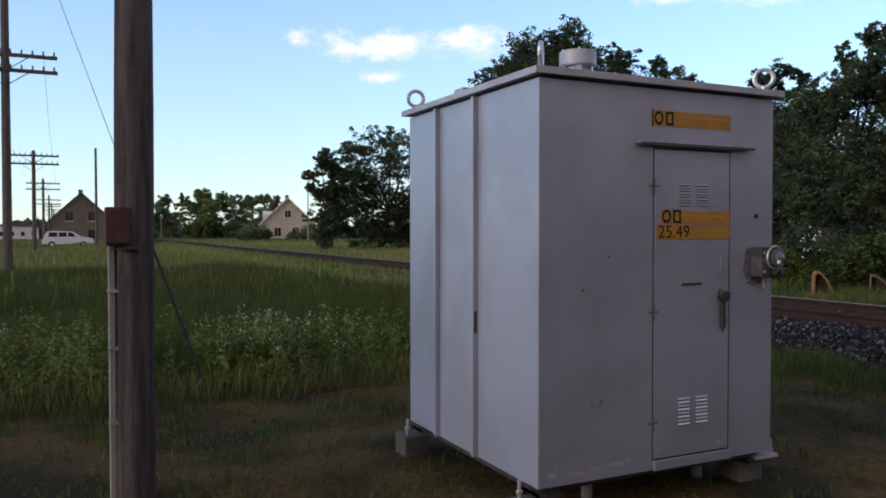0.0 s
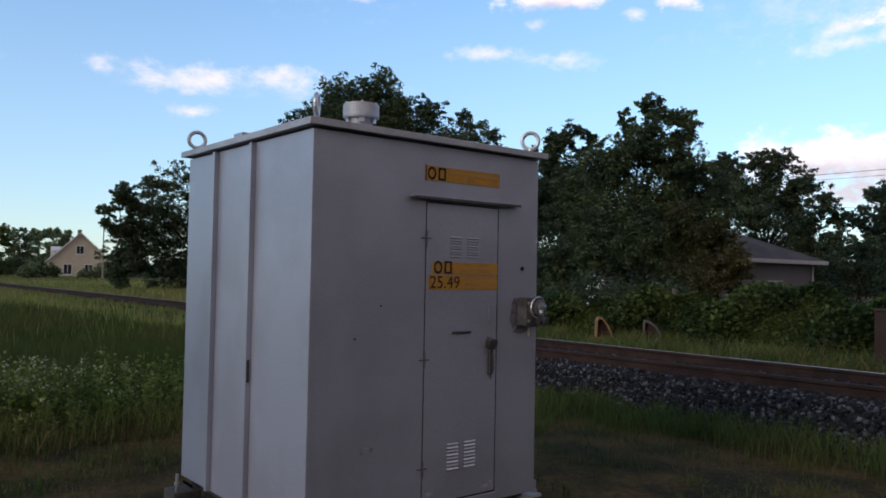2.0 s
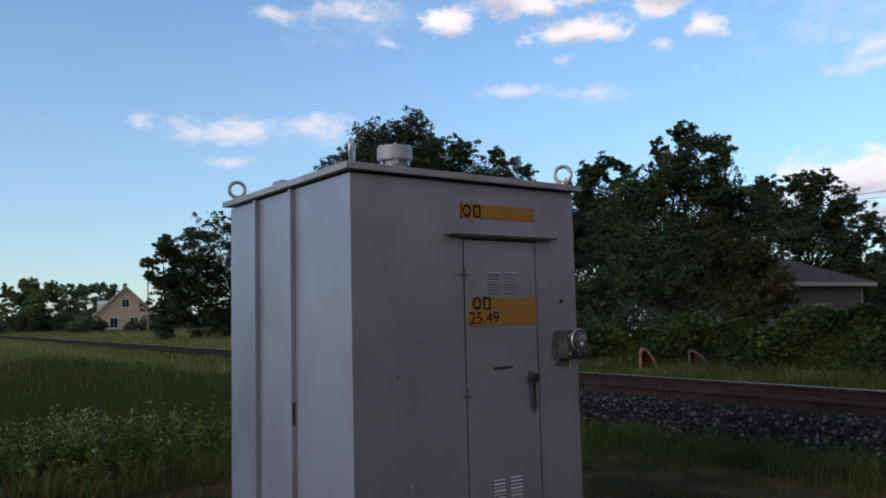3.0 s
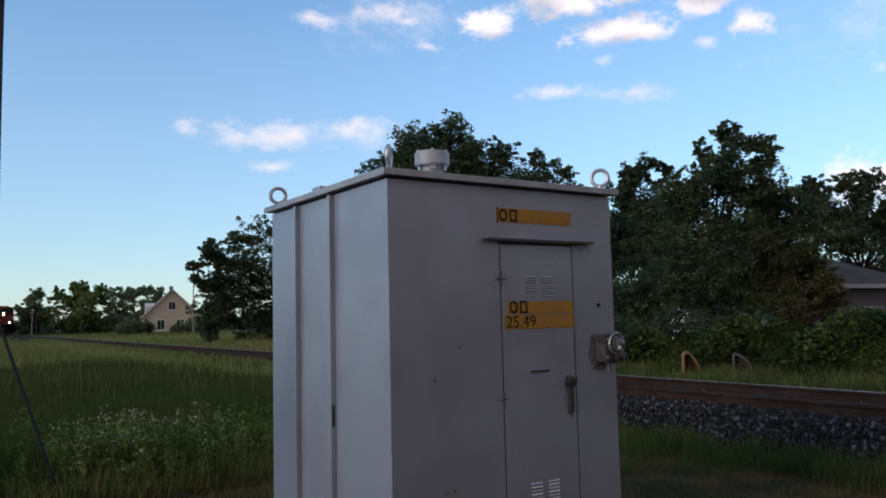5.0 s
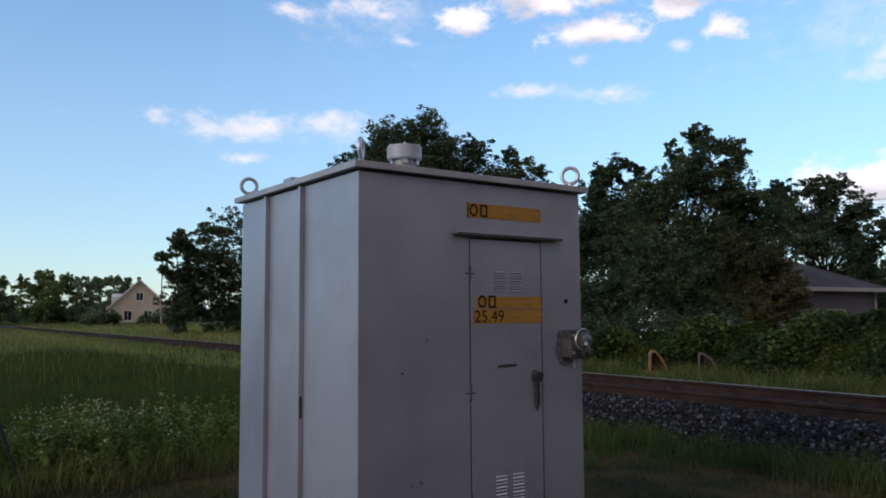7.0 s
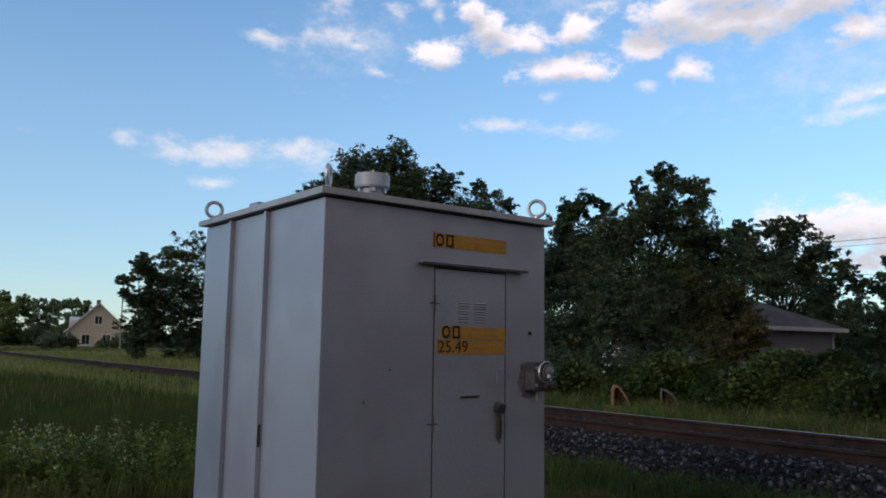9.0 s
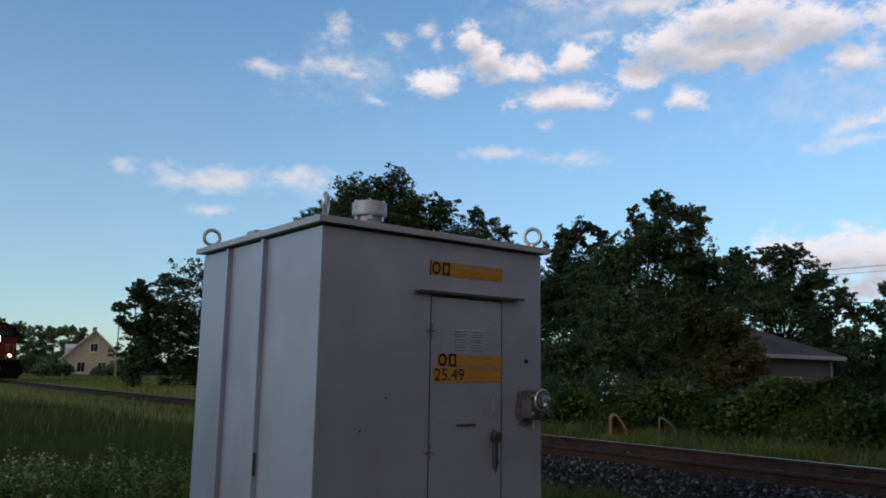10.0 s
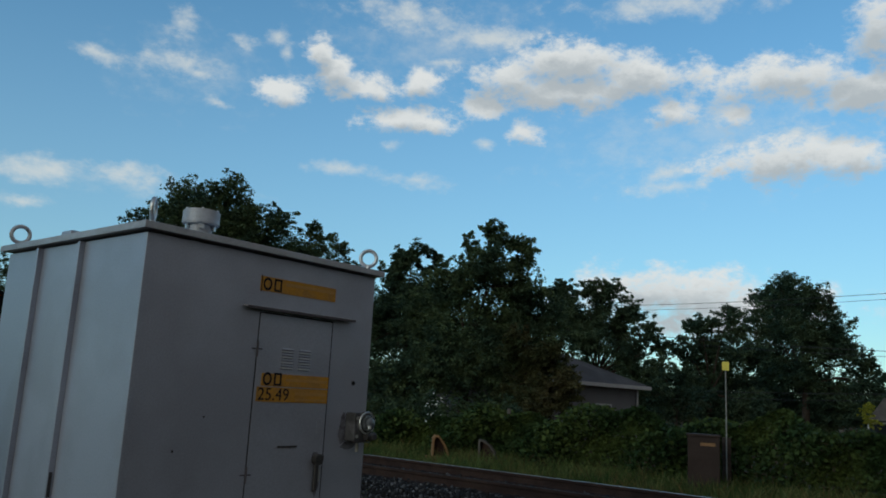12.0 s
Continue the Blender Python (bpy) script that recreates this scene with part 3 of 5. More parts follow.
    part("dent_mark", cyl((0.30, -0.0015, 1.33), (0.30, 0.0, 1.33), 0.008, seg=8), DARK_STEEL, c)
    part("dent_mark", cyl((0.48, -0.0015, 1.52), (0.48, 0.0, 1.52), 0.007, seg=8), DARK_STEEL, c)
    for x, z, w, hh, tl in ((0.10, 0.30, 0.05, 0.05, 20), (0.30, 0.285, 0.16, 0.028, 0), (0.87, 0.36, 0.06, 0.03, 8), (1.34, 0.345, 0.08, 0.03, -6), (0.56, 0.31, 0.12, 0.03, 3), (1.10, 1.336, 0.12, 0.012, 0)):
        bm = bmesh.new()
        n = 16
        vs = [bm.verts.new((w * math.cos(6.283 * i / n) * (0.75 + 0.35 * noise.noise((x * 9, i * 0.9, z))), 0, hh * math.sin(6.283 * i / n) * (0.75 + 0.5 * noise.noise((i * 0.7, x * 7, 2))))) for i in range(n)]
        bm.faces.new(vs)
        part("scuff_mark", bm, GALV_SCUFF_SHADE, door if 0.82 < x < 1.4 else c, "faint dark scuff in the paint", at=pose(x, -0.0055 if 0.82 < x < 1.4 else -0.0015, z, 0, tl, 0))
    # dark patches round the meter box and the dent, a dark smear below the handle
    for x, z, w, hh, tl, host, y in ((1.585, 1.45, 0.045, 0.13, 4, c, -0.0012), (1.65, 1.345, 0.085, 0.035, -5, c, -0.0014), (1.372, 1.12, 0.035, 0.12, 3, door, -0.0052),
                                     (1.36, 1.265, 0.055, 0.05, 0, door, -0.0055), (0.395, 0.672, 0.05, 0.03, 0, c, -0.0011)):
        bm = bmesh.new()
        n = 18
        bm.faces.new([bm.verts.new((w * math.cos(6.283 * i / n) * (0.8 + 0.4 * noise.noise((x * 5, i * 0.8, z))), 0, hh * math.sin(6.283 * i / n) * (0.8 + 0.45 * noise.noise((i * 0.6, x * 3, 5))))) for i in range(n)])
        part("dark_patch", bm, DARK_PATCH, host, "dull dark patch on the paint", at=pose(x, y, z, 0, tl, 0))
    # meter box
    b = part("meter_box", box(1.605, -0.095, 1.375, 1.735, 0.0, 1.565, 0.01), BOX_GREY, c, "weathered grey electric box with a glass dome")
    part("meter_collar", cyl((1.70, -0.096, 1.50), (1.70, -0.112, 1.50), 0.076, seg=24), BOX_GREY, b)
    bm = cyl((1.70, -0.112, 1.50), (1.70, -0.160, 1.50), 0.062, 0.045, seg=24)
    bmesh.ops.bevel(bm, geom=list(bm.edges), offset=0.012, segments=2, affect="EDGES")
    part("meter_dome", bm, PORCELAIN, b, "clouded glass dome", smooth=True)
    bm = ring(0.070, 0.007, m=Matrix.Translation((1.70, -0.118, 1.50)), seg=24, sides=6)
    part("dome_clamp", bm, STEEL, b, "bright clamp ring round the dome")
    part("conduit_elbow", cyl((1.69, -0.12, 1.41), (1.765, -0.12, 1.41), 0.024, seg=14), DARK_STEEL, b)
    part("conduit_nut", cyl((1.725, -0.12, 1.41), (1.748, -0.12, 1.41), 0.033, seg=6), BOX_GREY, b)
    part("conduit_nut", cyl((1.758, -0.12, 1.41), (1.778, -0.12, 1.41), 0.027, seg=6), BOX_GREY, b)
    part("seal_tag", box(1.668, -0.172, 1.462, 1.690, -0.158, 1.484, 0.003), WHITE, b, "small pale seal tag")
    part("strap", box(1.603, -0.105, 1.368, 1.75, -0.09, 1.376, 0.002), DARK_STEEL, b)
    for z in (1.41, 1.53):
        part("box_screw", cyl((1.628, -0.102, z), (1.628, -0.093, z), 0.011, seg=8), STEEL, b)
    part("conduit_drop", cyl((1.715, -0.02, 1.365), (1.715, -0.02, 1.30), 0.012, seg=8), CONDUIT, b)
    # signs
    s = part("sign_plate", box(0.792, -0.003, 2.30, 1.427, 0.0, 2.392), YELLOW, c, "faded orange-yellow name strip")
    bars(s, "print_bar", YELLOW_BAR, [(0.99, 2.352, 1.41, 2.372)], 0.0045)
    bars(s, "mark_bar", BLACK, [(0.796, 2.296, 0.803, 2.396)], 0.0045)
    s2 = part("sign_plate", box(0.862, -0.0075, 1.714, 1.416, -0.004, 1.792), YELLOW, door, "faded orange-yellow name strip")
    bars(s2, "print_bar", YELLOW_BAR, [(1.05, 1.748, 1.40, 1.766)], 0.009)
    s3 = part("sign_plate", box(0.832, -0.0075, 1.618, 1.416, -0.004, 1.708), YELLOW, door, "faded orange-yellow number strip")
    bars(s3, "print_bar", YELLOW_BAR, [(1.14, 1.664, 1.40, 1.684), (1.14, 1.63, 1.40, 1.642)], 0.009)

    # the owner's mark, as a plain ring and a hollow frame
    for plate, xc, zc, depth in ((s, 0.845, 2.346, 0.0045), (s2, 0.904, 1.758, 0.009)):
        bm = ring(0.028, 0.0065, seg=20, sides=6)
        bmesh.ops.transform(bm, matrix=Matrix.Diagonal((1, 0.08, 1.2, 1)), verts=bm.verts)
        part("mark_ring", bm, BLACK, plate, at=pose(xc, -depth, zc))
        x2 = xc + 0.053
        bars(plate, "mark_bar", BLACK, [(x2, zc - 0.040, x2 + 0.013, zc + 0.040), (x2 + 0.047, zc - 0.040, x2 + 0.060, zc + 0.040),
                                        (x2 + 0.0135, zc + 0.027, x2 + 0.0465, zc + 0.040), (x2 + 0.0135, zc - 0.040, x2 + 0.0465, zc - 0.027)], depth)
    cu = bpy.data.curves.new("number_text", "FONT")
    cu.body, cu.size, cu.extrude = "25.49", 0.108, 0.0006
    cu.space_character = 1.04
    cu.materials.append(BLACK)
    o = new("number_text", cu)
    o.parent, o.matrix_basis = s3, pose(0.840, -0.0085, 1.628, 90, 0, 0)
    # feet
    for x, y in ((0.12, 0.10), (0.12, D - 0.10), (W - 0.12, 0.10), (W - 0.12, D - 0.10)):
        sx = -1 if x < 1 else 1
        f = part("mounting_foot", box(x - 0.05 + sx * 0.06, y - 0.09, 0.17, x + 0.05 + sx * 0.16 * (sx > 0) - 0.16 * (sx < 0), y + 0.09, 0.19), GALV_DIRTY, c)
        part("anchor_bolt", cyl((x + sx * 0.20, y - 0.03, 0.15), (x + sx * 0.20, y - 0.03, 0.27), 0.011, seg=8), STEEL, f)
        part("bolt_nut", cyl((x + sx * 0.20, y - 0.03, 0.19), (x + sx * 0.20, y - 0.03, 0.21), 0.02, seg=6), STEEL, f)
    for x in (0.12, W - 0.12):
        part("skid", box(x - 0.05, 0.02, 0.155, x + 0.05, D - 0.02, 0.176), DARK_STEEL, c)
    for x, y in ((-0.02, 0.06), (-0.02, D - 0.08), (W - 0.10, 0.16), (W - 0.10, D - 0.10)):
        p = part("concrete_pier", box(x - 0.10, y - 0.10, -0.35, x + 0.10, y + 0.10, 0.15, 0.012), CONCRETE)
        tagged(p, "rough concrete foundation pier under the cabinet", "foundation pier", "piers under the cabinet")
    for x in (0.55, 1.45):
        p = part("cable_riser", cyl((x, 0.3, -0.2), (x, 0.3, 0.18), 0.035, seg=12), CONDUIT)
        tagged(p, "grey cable pipe rising out of the soil under the cabinet", "cable pipe", "pipes under the cabinet")


make_cabinet()


# ---- poles and wires ----
def make_near_pole():
    p = thing("utility_pole", "weathered brown wooden utility pole with a small red box", "utility pole", (-1.99, 1.50, 0))
    bm = bmesh.new()
    n, levels = 20, 12
    rings = []
    for k in range(levels):
        z = -0.4 + k * 0.95
        r = 0.124 - 0.0045 * z
        rings.append([bm.verts.new((0.007 * z + (r + 0.004 * noise.noise((math.cos(a) * 3, math.sin(a) * 3, z))) * math.cos(a), r * math.sin(a), z))
                      for a in (2 * math.pi * i / n for i in range(n))])
    for k in range(levels - 1):
        for i in range(n):
            bm.faces.new((rings[k][i], rings[k][(i + 1) % n], rings[k + 1][(i + 1) % n], rings[k + 1][i]))
    bm.faces.new(rings[-1])
    part("pole_shaft", bm, POLE_WOOD, p, smooth=True)
    part("cable_guard", box(-0.142, -0.06, -0.1, -0.102, -0.01, 1.62, 0.008), CONDUIT, p, "pale grey cable guard strip")
    b = part("terminal_box", box(-0.160, -0.125, 1.585, -0.02, -0.045, 1.815, 0.012), RED_BOX, p, "faded red-brown terminal box")
    part("box_lid", box(-0.155, -0.133, 1.60, -0.025, -0.125, 1.80, 0.004), RED_BOX, b)
    part("strap", box(-0.10, -0.14, 1.56, 0.03, -0.10, 1.572), DARK_STEEL, p)
    for z in (0.5, 0.95, 1.3):
        part("strap", box(-0.148, -0.068, z, -0.085, -0.05, z + 0.02), STEEL, p)


def make_line_pole(x, y, h, arms, r=0.15, lean=0.0):
    p = thing("line_pole", "grey wooden line pole with two crossarms beside the railway", "utility pole", (x, y, ground_z(x, y) - 0.3), group="row of line poles")
    part("pole_shaft", cyl((0, 0, 0), (lean, 0, h + 0.3), r, r * 0.72, 12), OLD_WOOD, p)
    for z in arms:
        a = part("crossarm", box(-1.55, -0.12, z + 0.24, 1.55, -0.02, z + 0.36, 0.01), OLD_WOOD, p)
        for i in range(10):
            u = -1.45 + i * 0.322
            part("insulator", cyl((u, -0.07, z + 0.34), (u, -0.07, z + 0.50), 0.035, 0.025, 8), PORCELAIN, a)
        part("arm_brace", cyl((-0.7, -0.13, z + 0.25), (0, -0.16, z - 0.25), 0.015, seg=6), DARK_STEEL, a)
        part("arm_brace", cyl((0.7, -0.13, z + 0.25), (0, -0.16, z - 0.25), 0.015, seg=6), DARK_STEEL, a)


make_near_pole()
POLES = [(-4.0, 26.0, 14.6, (7.45, 6.95)), (-4.05, 56.0, 7.1, (6.75, 6.2)), (-4.05, 86.0, 7.1, (6.6, 6.0)),
         (-4.0, 122.0, 7.0, (6.3, 5.7)), (-4.0, 155.0, 7.0, (6.4, 5.8)), (-4.0, 195.0, 7.0, (6.4, 5.8))]
for px, py, ph, pa in POLES:
    make_line_pole(px, py, ph, pa)
for a, b in zip(POLES, POLES[1:]):
    for u in (-1.13, 1.13):
        w = wire_curve("line_wire", sag((a[0] + u, a[1], a[3][0] + 0.2), (b[0] + u, b[1], b[3][0] + 0.2), 0.5), 0.006, WIRE)
        tagged(w, "thin dark wire strung between the line poles", "wire", "wires of the pole line")
q = bearing(1.95, 70)
tagged(part("street_pole", cyl((q.x, q.y, -1), (q.x, q.y, 8.3), 0.13, 0.09, 10), OLD_WOOD), "plain bare wooden pole beside the road", "utility pole")
q = bearing(6.06, 120)
sl = thing("marker_pole", "thin pale pole with a small lamp head by the road", "pole", (q.x, q.y, -0.6))
part("shaft", cyl((0, 0, 0), (0, 0, 4.0), 0.07, 0.05, 8), CONDUIT, sl)
part("lamp_head", box(-0.25, -0.12, 3.9, 0.25, 0.12, 4.1, 0.03), CONDUIT, sl)
guy = thing("guy_wire", "black guy wire slanting from the grass to the tall pole", "guy wire")
g0, g1 = Vector((-4.0, 26.0, 14.2)), Vector((-1.05, 4.47, -0.05))
wire_curve("strand", [g0, g1], 0.006, WIRE, guy)
part("guy_guard", cyl(g1.lerp(g0, 0.01), g1.lerp(g0, 0.125), 0.019, seg=8), BLACK, guy, "black plastic guard")


# ---- vegetation ----
def leaf_mesh(name, centres, sizes, material, rng, level=0.0):
    """Small folded leaves at the centres; level turns their faces towards the sky."""
    n = len(centres)
    shape = np.array([(0, -0.55, 0), (0.36, 0.0, 0.10), (0, 0.6, 0), (-0.36, 0.0, 0.10)])
    if level:
        up = rng.normal(size=(n, 3))
        up /= np.linalg.norm(up, axis=1)[:, None]
        up[:, 2] = np.abs(up[:, 2]) + level
        up /= np.linalg.norm(up, axis=1)[:, None]
        side = np.cross(up, rng.normal(size=(n, 3)))
        side /= np.linalg.norm(side, axis=1)[:, None]
        m = np.stack([side, np.cross(up, side), up], 2)
    else:
        m = turns(rng, n)
    v = np.einsum("nij,kj->nki", m, shape) * sizes[:, None, None]
    v = v + centres[:, None, :]
    f = np.arange(n * 4).reshape(n, 4)
    return soup(name, v.reshape(-1, 3), f, material)


def crown_points(rng, lobes, n, ragged=1.0):
    """Leaf places on sprays that reach out of the lobes (x, y, z, r), over an inner mass with gaps."""
    lobes = np.asarray(lobes, float)
    w = lobes[:, 3] ** 2
    out = []
    for l, k in zip(lobes, np.maximum(60, n * w / w.sum()).astype(int)):
        r = l[3]
        m = max(16, int(k / 42))
        # sprays gather in boughs, with voids between them
        bough = rng.normal(size=(9, 3))
        bough /= np.linalg.norm(bough, axis=1)[:, None]
        d = bough[rng.integers(0, 9, m)] + rng.normal(size=(m, 3)) * 0.33
        d /= np.linalg.norm(d, axis=1)[:, None]
        place = rng.uniform(0, 1, m)
        reach = np.where(place < 0.30, rng.uniform(0.05, 0.6, m), np.where(place < 0.80, rng.uniform(0.55, 0.92, m), rng.uniform(0.9, 0.95 + 0.3 * ragged, m)))
        foot = l[:3] + d * (r * reach)[:, None]
        way = d * 0.9 + rng.normal(size=(m, 3)) * 0.45 + np.array([0, 0, 0.25])
        way /= np.linalg.norm(way, axis=1)[:, None]
        span = r * rng.uniform(0.22, 0.44, m) * np.where(place > 0.80, 0.85, 1.0)
        i = rng.choice(m, k, p=span / span.sum())
        t = rng.uniform(0, 1, k) ** 0.8
        wide = span[i] * (0.42 - 0.24 * t)
        p = rng.normal(size=(k, 3)) * wide[:, None]
        p[:, 2] *= 0.6
        out.append(foot[i] + way[i] * (span[i] * t)[:, None] + p)
    return np.concatenate(out)


def make_tree(name, label, base, lobes, n, leaf, material, trunk=0.2, seed=1, group="", fork=0.35, ragged=1.0):
    """A tapered trunk, a limb to every lobe and a crown of leaves."""
    rng = np.random.default_rng(seed)
    base = Vector(base)
    t = thing(name, label, "tree" if "tree" in name else "shrub", base, group=group)
    top = max(l[2] + l[3] * 0.5 for l in lobes)
    mid = Vector((sum(l[0] for l in lobes) / len(lobes), sum(l[1] for l in lobes) / len(lobes), 0)) - Vector((base.x, base.y, 0))
    crook = Vector((mid.x * 0.3, mid.y * 0.3, (top - base.z) * fork))
    bm = cyl((0, 0, -0.3), crook, trunk, trunk * 0.7, 9)
    for l in lobes:
        e = Vector(l[:3]) - base
        h = crook.lerp(e, 0.5) + Vector((0, 0, 0.08 * e.length))
        cyl(crook, h, trunk * 0.32, trunk * 0.2, 7, bm)
        cyl(h, e, trunk * 0.2, trunk * 0.06, 6, bm)
        for _ in range(4):
            d = Vector(rng.normal(size=3).tolist()).normalized() * l[3] * 0.8
            cyl(h.lerp(e, 0.7), e + d, trunk * 0.14, trunk * 0.04, 5, bm)
    part("trunk", bm, BARK, t)
    p = crown_points(rng, lobes, int(n * 5.2), ragged) - np.array(base)
    p = p[p[:, 2] > 0.05]
    s = leaf * 0.47 * rng.uniform(0.55, 1.25, len(p))
    cr = new("crown", leaf_mesh("crown", p, s, material, rng, 0.45))
    cr.parent = t
    return t


def lobes_at(dist, spots, deep=0.5, seed=0):
    """Lobes from bearing, elevation and angular radius at that distance, staggered in depth."""
    r = random.Random(seed)
    out = []
    for az, el, ra in spots:
        d = dist * (1 + r.uniform(-0.06, 0.08) * deep)
        q = bearing(az, d, rise(el, d))
        out.append((q.x, q.y, q.z, d * math.tan(radians(ra))))
    return out


def ground_at(az, d):
    q = bearing(az, d)
    return Vector((q.x, q.y, ground_z(q.x, q.y)))


# the big maple behind the cabinet
make_tree("maple_tree", "tall dark green maple with a ragged crown behind the track", ground_at(36, 40),
          lobes_at(40, [(33.9, 12.4, 1.8), (31.6, 11.6, 1.9), (30.0, 10.2, 1.7), (36.2, 10.4, 1.6), (29.5, 9.9, 1.8), (38.2, 12.0, 1.15), (39.2, 9.6, 1.5), (41.0, 10.7, 1.05),
                        (42.0, 9.3, 1.3), (35.4, 11.2, 1.6), (33.0, 10.6, 2.1), (34.5, 8.4, 3.2), (38.5, 7.5, 3.0), (31.0, 6.5, 3.0), (41.5, 6.0, 2.6), (35.0, 3.8, 3.4), (39.5, 2.8, 3.0), (44.0, 7.0, 1.5), (44.5, 3.5, 2.6)], seed=1),
          33000, 0.29, LEAF, 0.3, 1)
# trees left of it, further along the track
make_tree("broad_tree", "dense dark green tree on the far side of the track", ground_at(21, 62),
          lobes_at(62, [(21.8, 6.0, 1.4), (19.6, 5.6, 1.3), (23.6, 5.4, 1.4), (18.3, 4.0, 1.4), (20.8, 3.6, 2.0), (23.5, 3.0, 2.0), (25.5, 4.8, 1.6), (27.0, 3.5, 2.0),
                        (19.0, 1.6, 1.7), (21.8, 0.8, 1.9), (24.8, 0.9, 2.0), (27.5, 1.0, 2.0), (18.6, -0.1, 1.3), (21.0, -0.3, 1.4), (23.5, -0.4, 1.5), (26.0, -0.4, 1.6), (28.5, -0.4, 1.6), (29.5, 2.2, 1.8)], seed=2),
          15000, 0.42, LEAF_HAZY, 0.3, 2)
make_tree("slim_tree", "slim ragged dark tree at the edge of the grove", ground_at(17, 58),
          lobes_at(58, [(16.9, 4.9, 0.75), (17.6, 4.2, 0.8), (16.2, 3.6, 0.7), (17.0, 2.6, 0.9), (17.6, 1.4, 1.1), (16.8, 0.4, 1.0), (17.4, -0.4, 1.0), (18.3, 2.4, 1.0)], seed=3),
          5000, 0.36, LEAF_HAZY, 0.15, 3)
# the grove across the track on the other hand
make_tree("grove_tree", "leafy dark green maple over the vine hedge", ground_at(52, 31),
          lobes_at(31, [(53.7, 11.3, 1.2), (52.4, 10.6, 0.9), (55.8, 10.5, 1.2), (51.0, 8.6, 1.7), (54.0, 8.6, 2.2), (56.3, 8.2, 1.9), (50.3, 5.6, 2.6), (54.0, 5.4, 3.0),
                        (57.2, 5.2, 2.2), (52.0, 2.0, 3.0), (55.6, 1.8, 2.6), (49.5, 1.4, 2.4)], seed=4),
          22000, 0.24, LEAF, 0.22, 4)
make_tree("grove_tree", "dark narrow maple behind the track, close to the grove", ground_at(48, 33),
          lobes_at(33, [(47.9, 10.0, 1.2), (46.7, 8.9, 1.2), (49.6, 9.3, 0.9), (47.6, 7.0, 2.0), (46.6, 4.5, 2.2), (48.6, 4.0, 2.2), (47.0, 1.5, 2.4)], seed=5),
          12000, 0.25, LEAF_DARK, 0.2, 5)
make_tree("bronze_shrub", "tall shrub with bronze-tinged leaves before the house", ground_at(57.5, 27),
          lobes_at(27, [(57.2, 3.2, 1.5), (58.4, 2.4, 1.4), (56.6, 1.4, 1.8), (58.6, 0.6, 1.6), (57.4, -0.8, 1.8), (59.4, 0.4, 1.0), (55.6, 3.6, 1.3)], seed=6),
          7000, 0.20, LEAF_BROWN, 0.1, 6)
make_tree("back_tree", "dark tree with an open crown behind the grey house", ground_at(61, 54),
          lobes_at(54, [(62.3, 8.0, 1.0), (60.8, 7.6, 0.9), (59.4, 7.9, 0.9), (58.4, 7.2, 1.0), (63.6, 6.6, 1.1), (61.3, 6.0, 1.5), (59.2, 5.4, 1.5), (63.4, 4.8, 1.4), (64.9, 5.2, 0.9),
                        (65.6, 4.2, 0.8), (61.0, 3.4, 1.8), (64.2, 3.0, 1.4), (65.9, 2.4, 1.0), (62.5, 1.6, 1.8), (66.6, 0.8, 1.6), (64.9, 1.3, 1.3), (65.5, 0.0, 1.3), (63.9, 0.4, 1.4)], seed=7),
          21000, 0.33, LEAF_DARK, 0.25, 7)
make_tree("round_tree", "tall round-headed dark tree beyond the hedge", ground_at(75, 70),
          lobes_at(70, [(74.4, 7.6, 1.4), (73.0, 7.0, 1.3), (76.0, 7.0, 1.4), (72.6, 5.6, 1.4), (75.0, 5.6, 1.7), (77.2, 5.2, 1.3), (73.4, 3.6, 1.8), (76.2, 3.4, 1.8), (78.2, 3.4, 1.0),
                        (74.0, 1.6, 1.8), (77.2, 1.4, 1.8), (75.6, 0.2, 1.8), (78.6, 0.8, 1.5), (72.4, 0.6, 1.5), (79.2, 2.0, 0.9)], seed=8),
          24000, 0.40, LEAF_DARK, 0.35, 8, ragged=0.5)
make_tree("low_tree", "smaller rounded tree beside the tall one", ground_at(69, 60),
          lobes_at(60, [(68.7, 5.1, 1.1), (70.3, 5.6, 1.2), (67.4, 3.8, 1.0), (69.2, 3.4, 1.6), (71.4, 4.0, 1.3), (68.0, 1.6, 1.6), (70.6, 1.4, 1.8), (71.6, 0.0, 1.5), (69.2, -0.2, 1.5)], seed=9),
          13000, 0.36, LEAF_DARK, 0.25, 9, ragged=0.6)
for az, d, el, ra in ((78.6, 52, 0.3, 0.45), (80.6, 52, 0.75, 0.4)):
    make_tree("garden_shrub", "small yellow-leaved garden shrub beyond the hedge", ground_at(az, d), lobes_at(d, [(az, el, ra), (az + 0.2, el - 0.6, ra * 1.1)], seed=15),
              500, 0.2, YELLOW_LEAF, 0.04, int(az), group="yellow garden shrubs")
make_tree("yard_shrub", "dark shrub at the end of the bungalow", ground_at(67, 47), lobes_at(47, [(66.6, 0.6, 1.0), (67.6, 0.8, 1.0), (67.2, -0.4, 1.1), (68.6, 0.4, 1.0), (65.9, 1.0, 0.9), (65.8, -0.2, 0.9), (66.3, 1.9, 0.9), (67.3, 2.3, 1.0), (68.2, 1.6, 0.9)], seed=12), 2500, 0.28, LEAF_DARK, 0.06, 12)
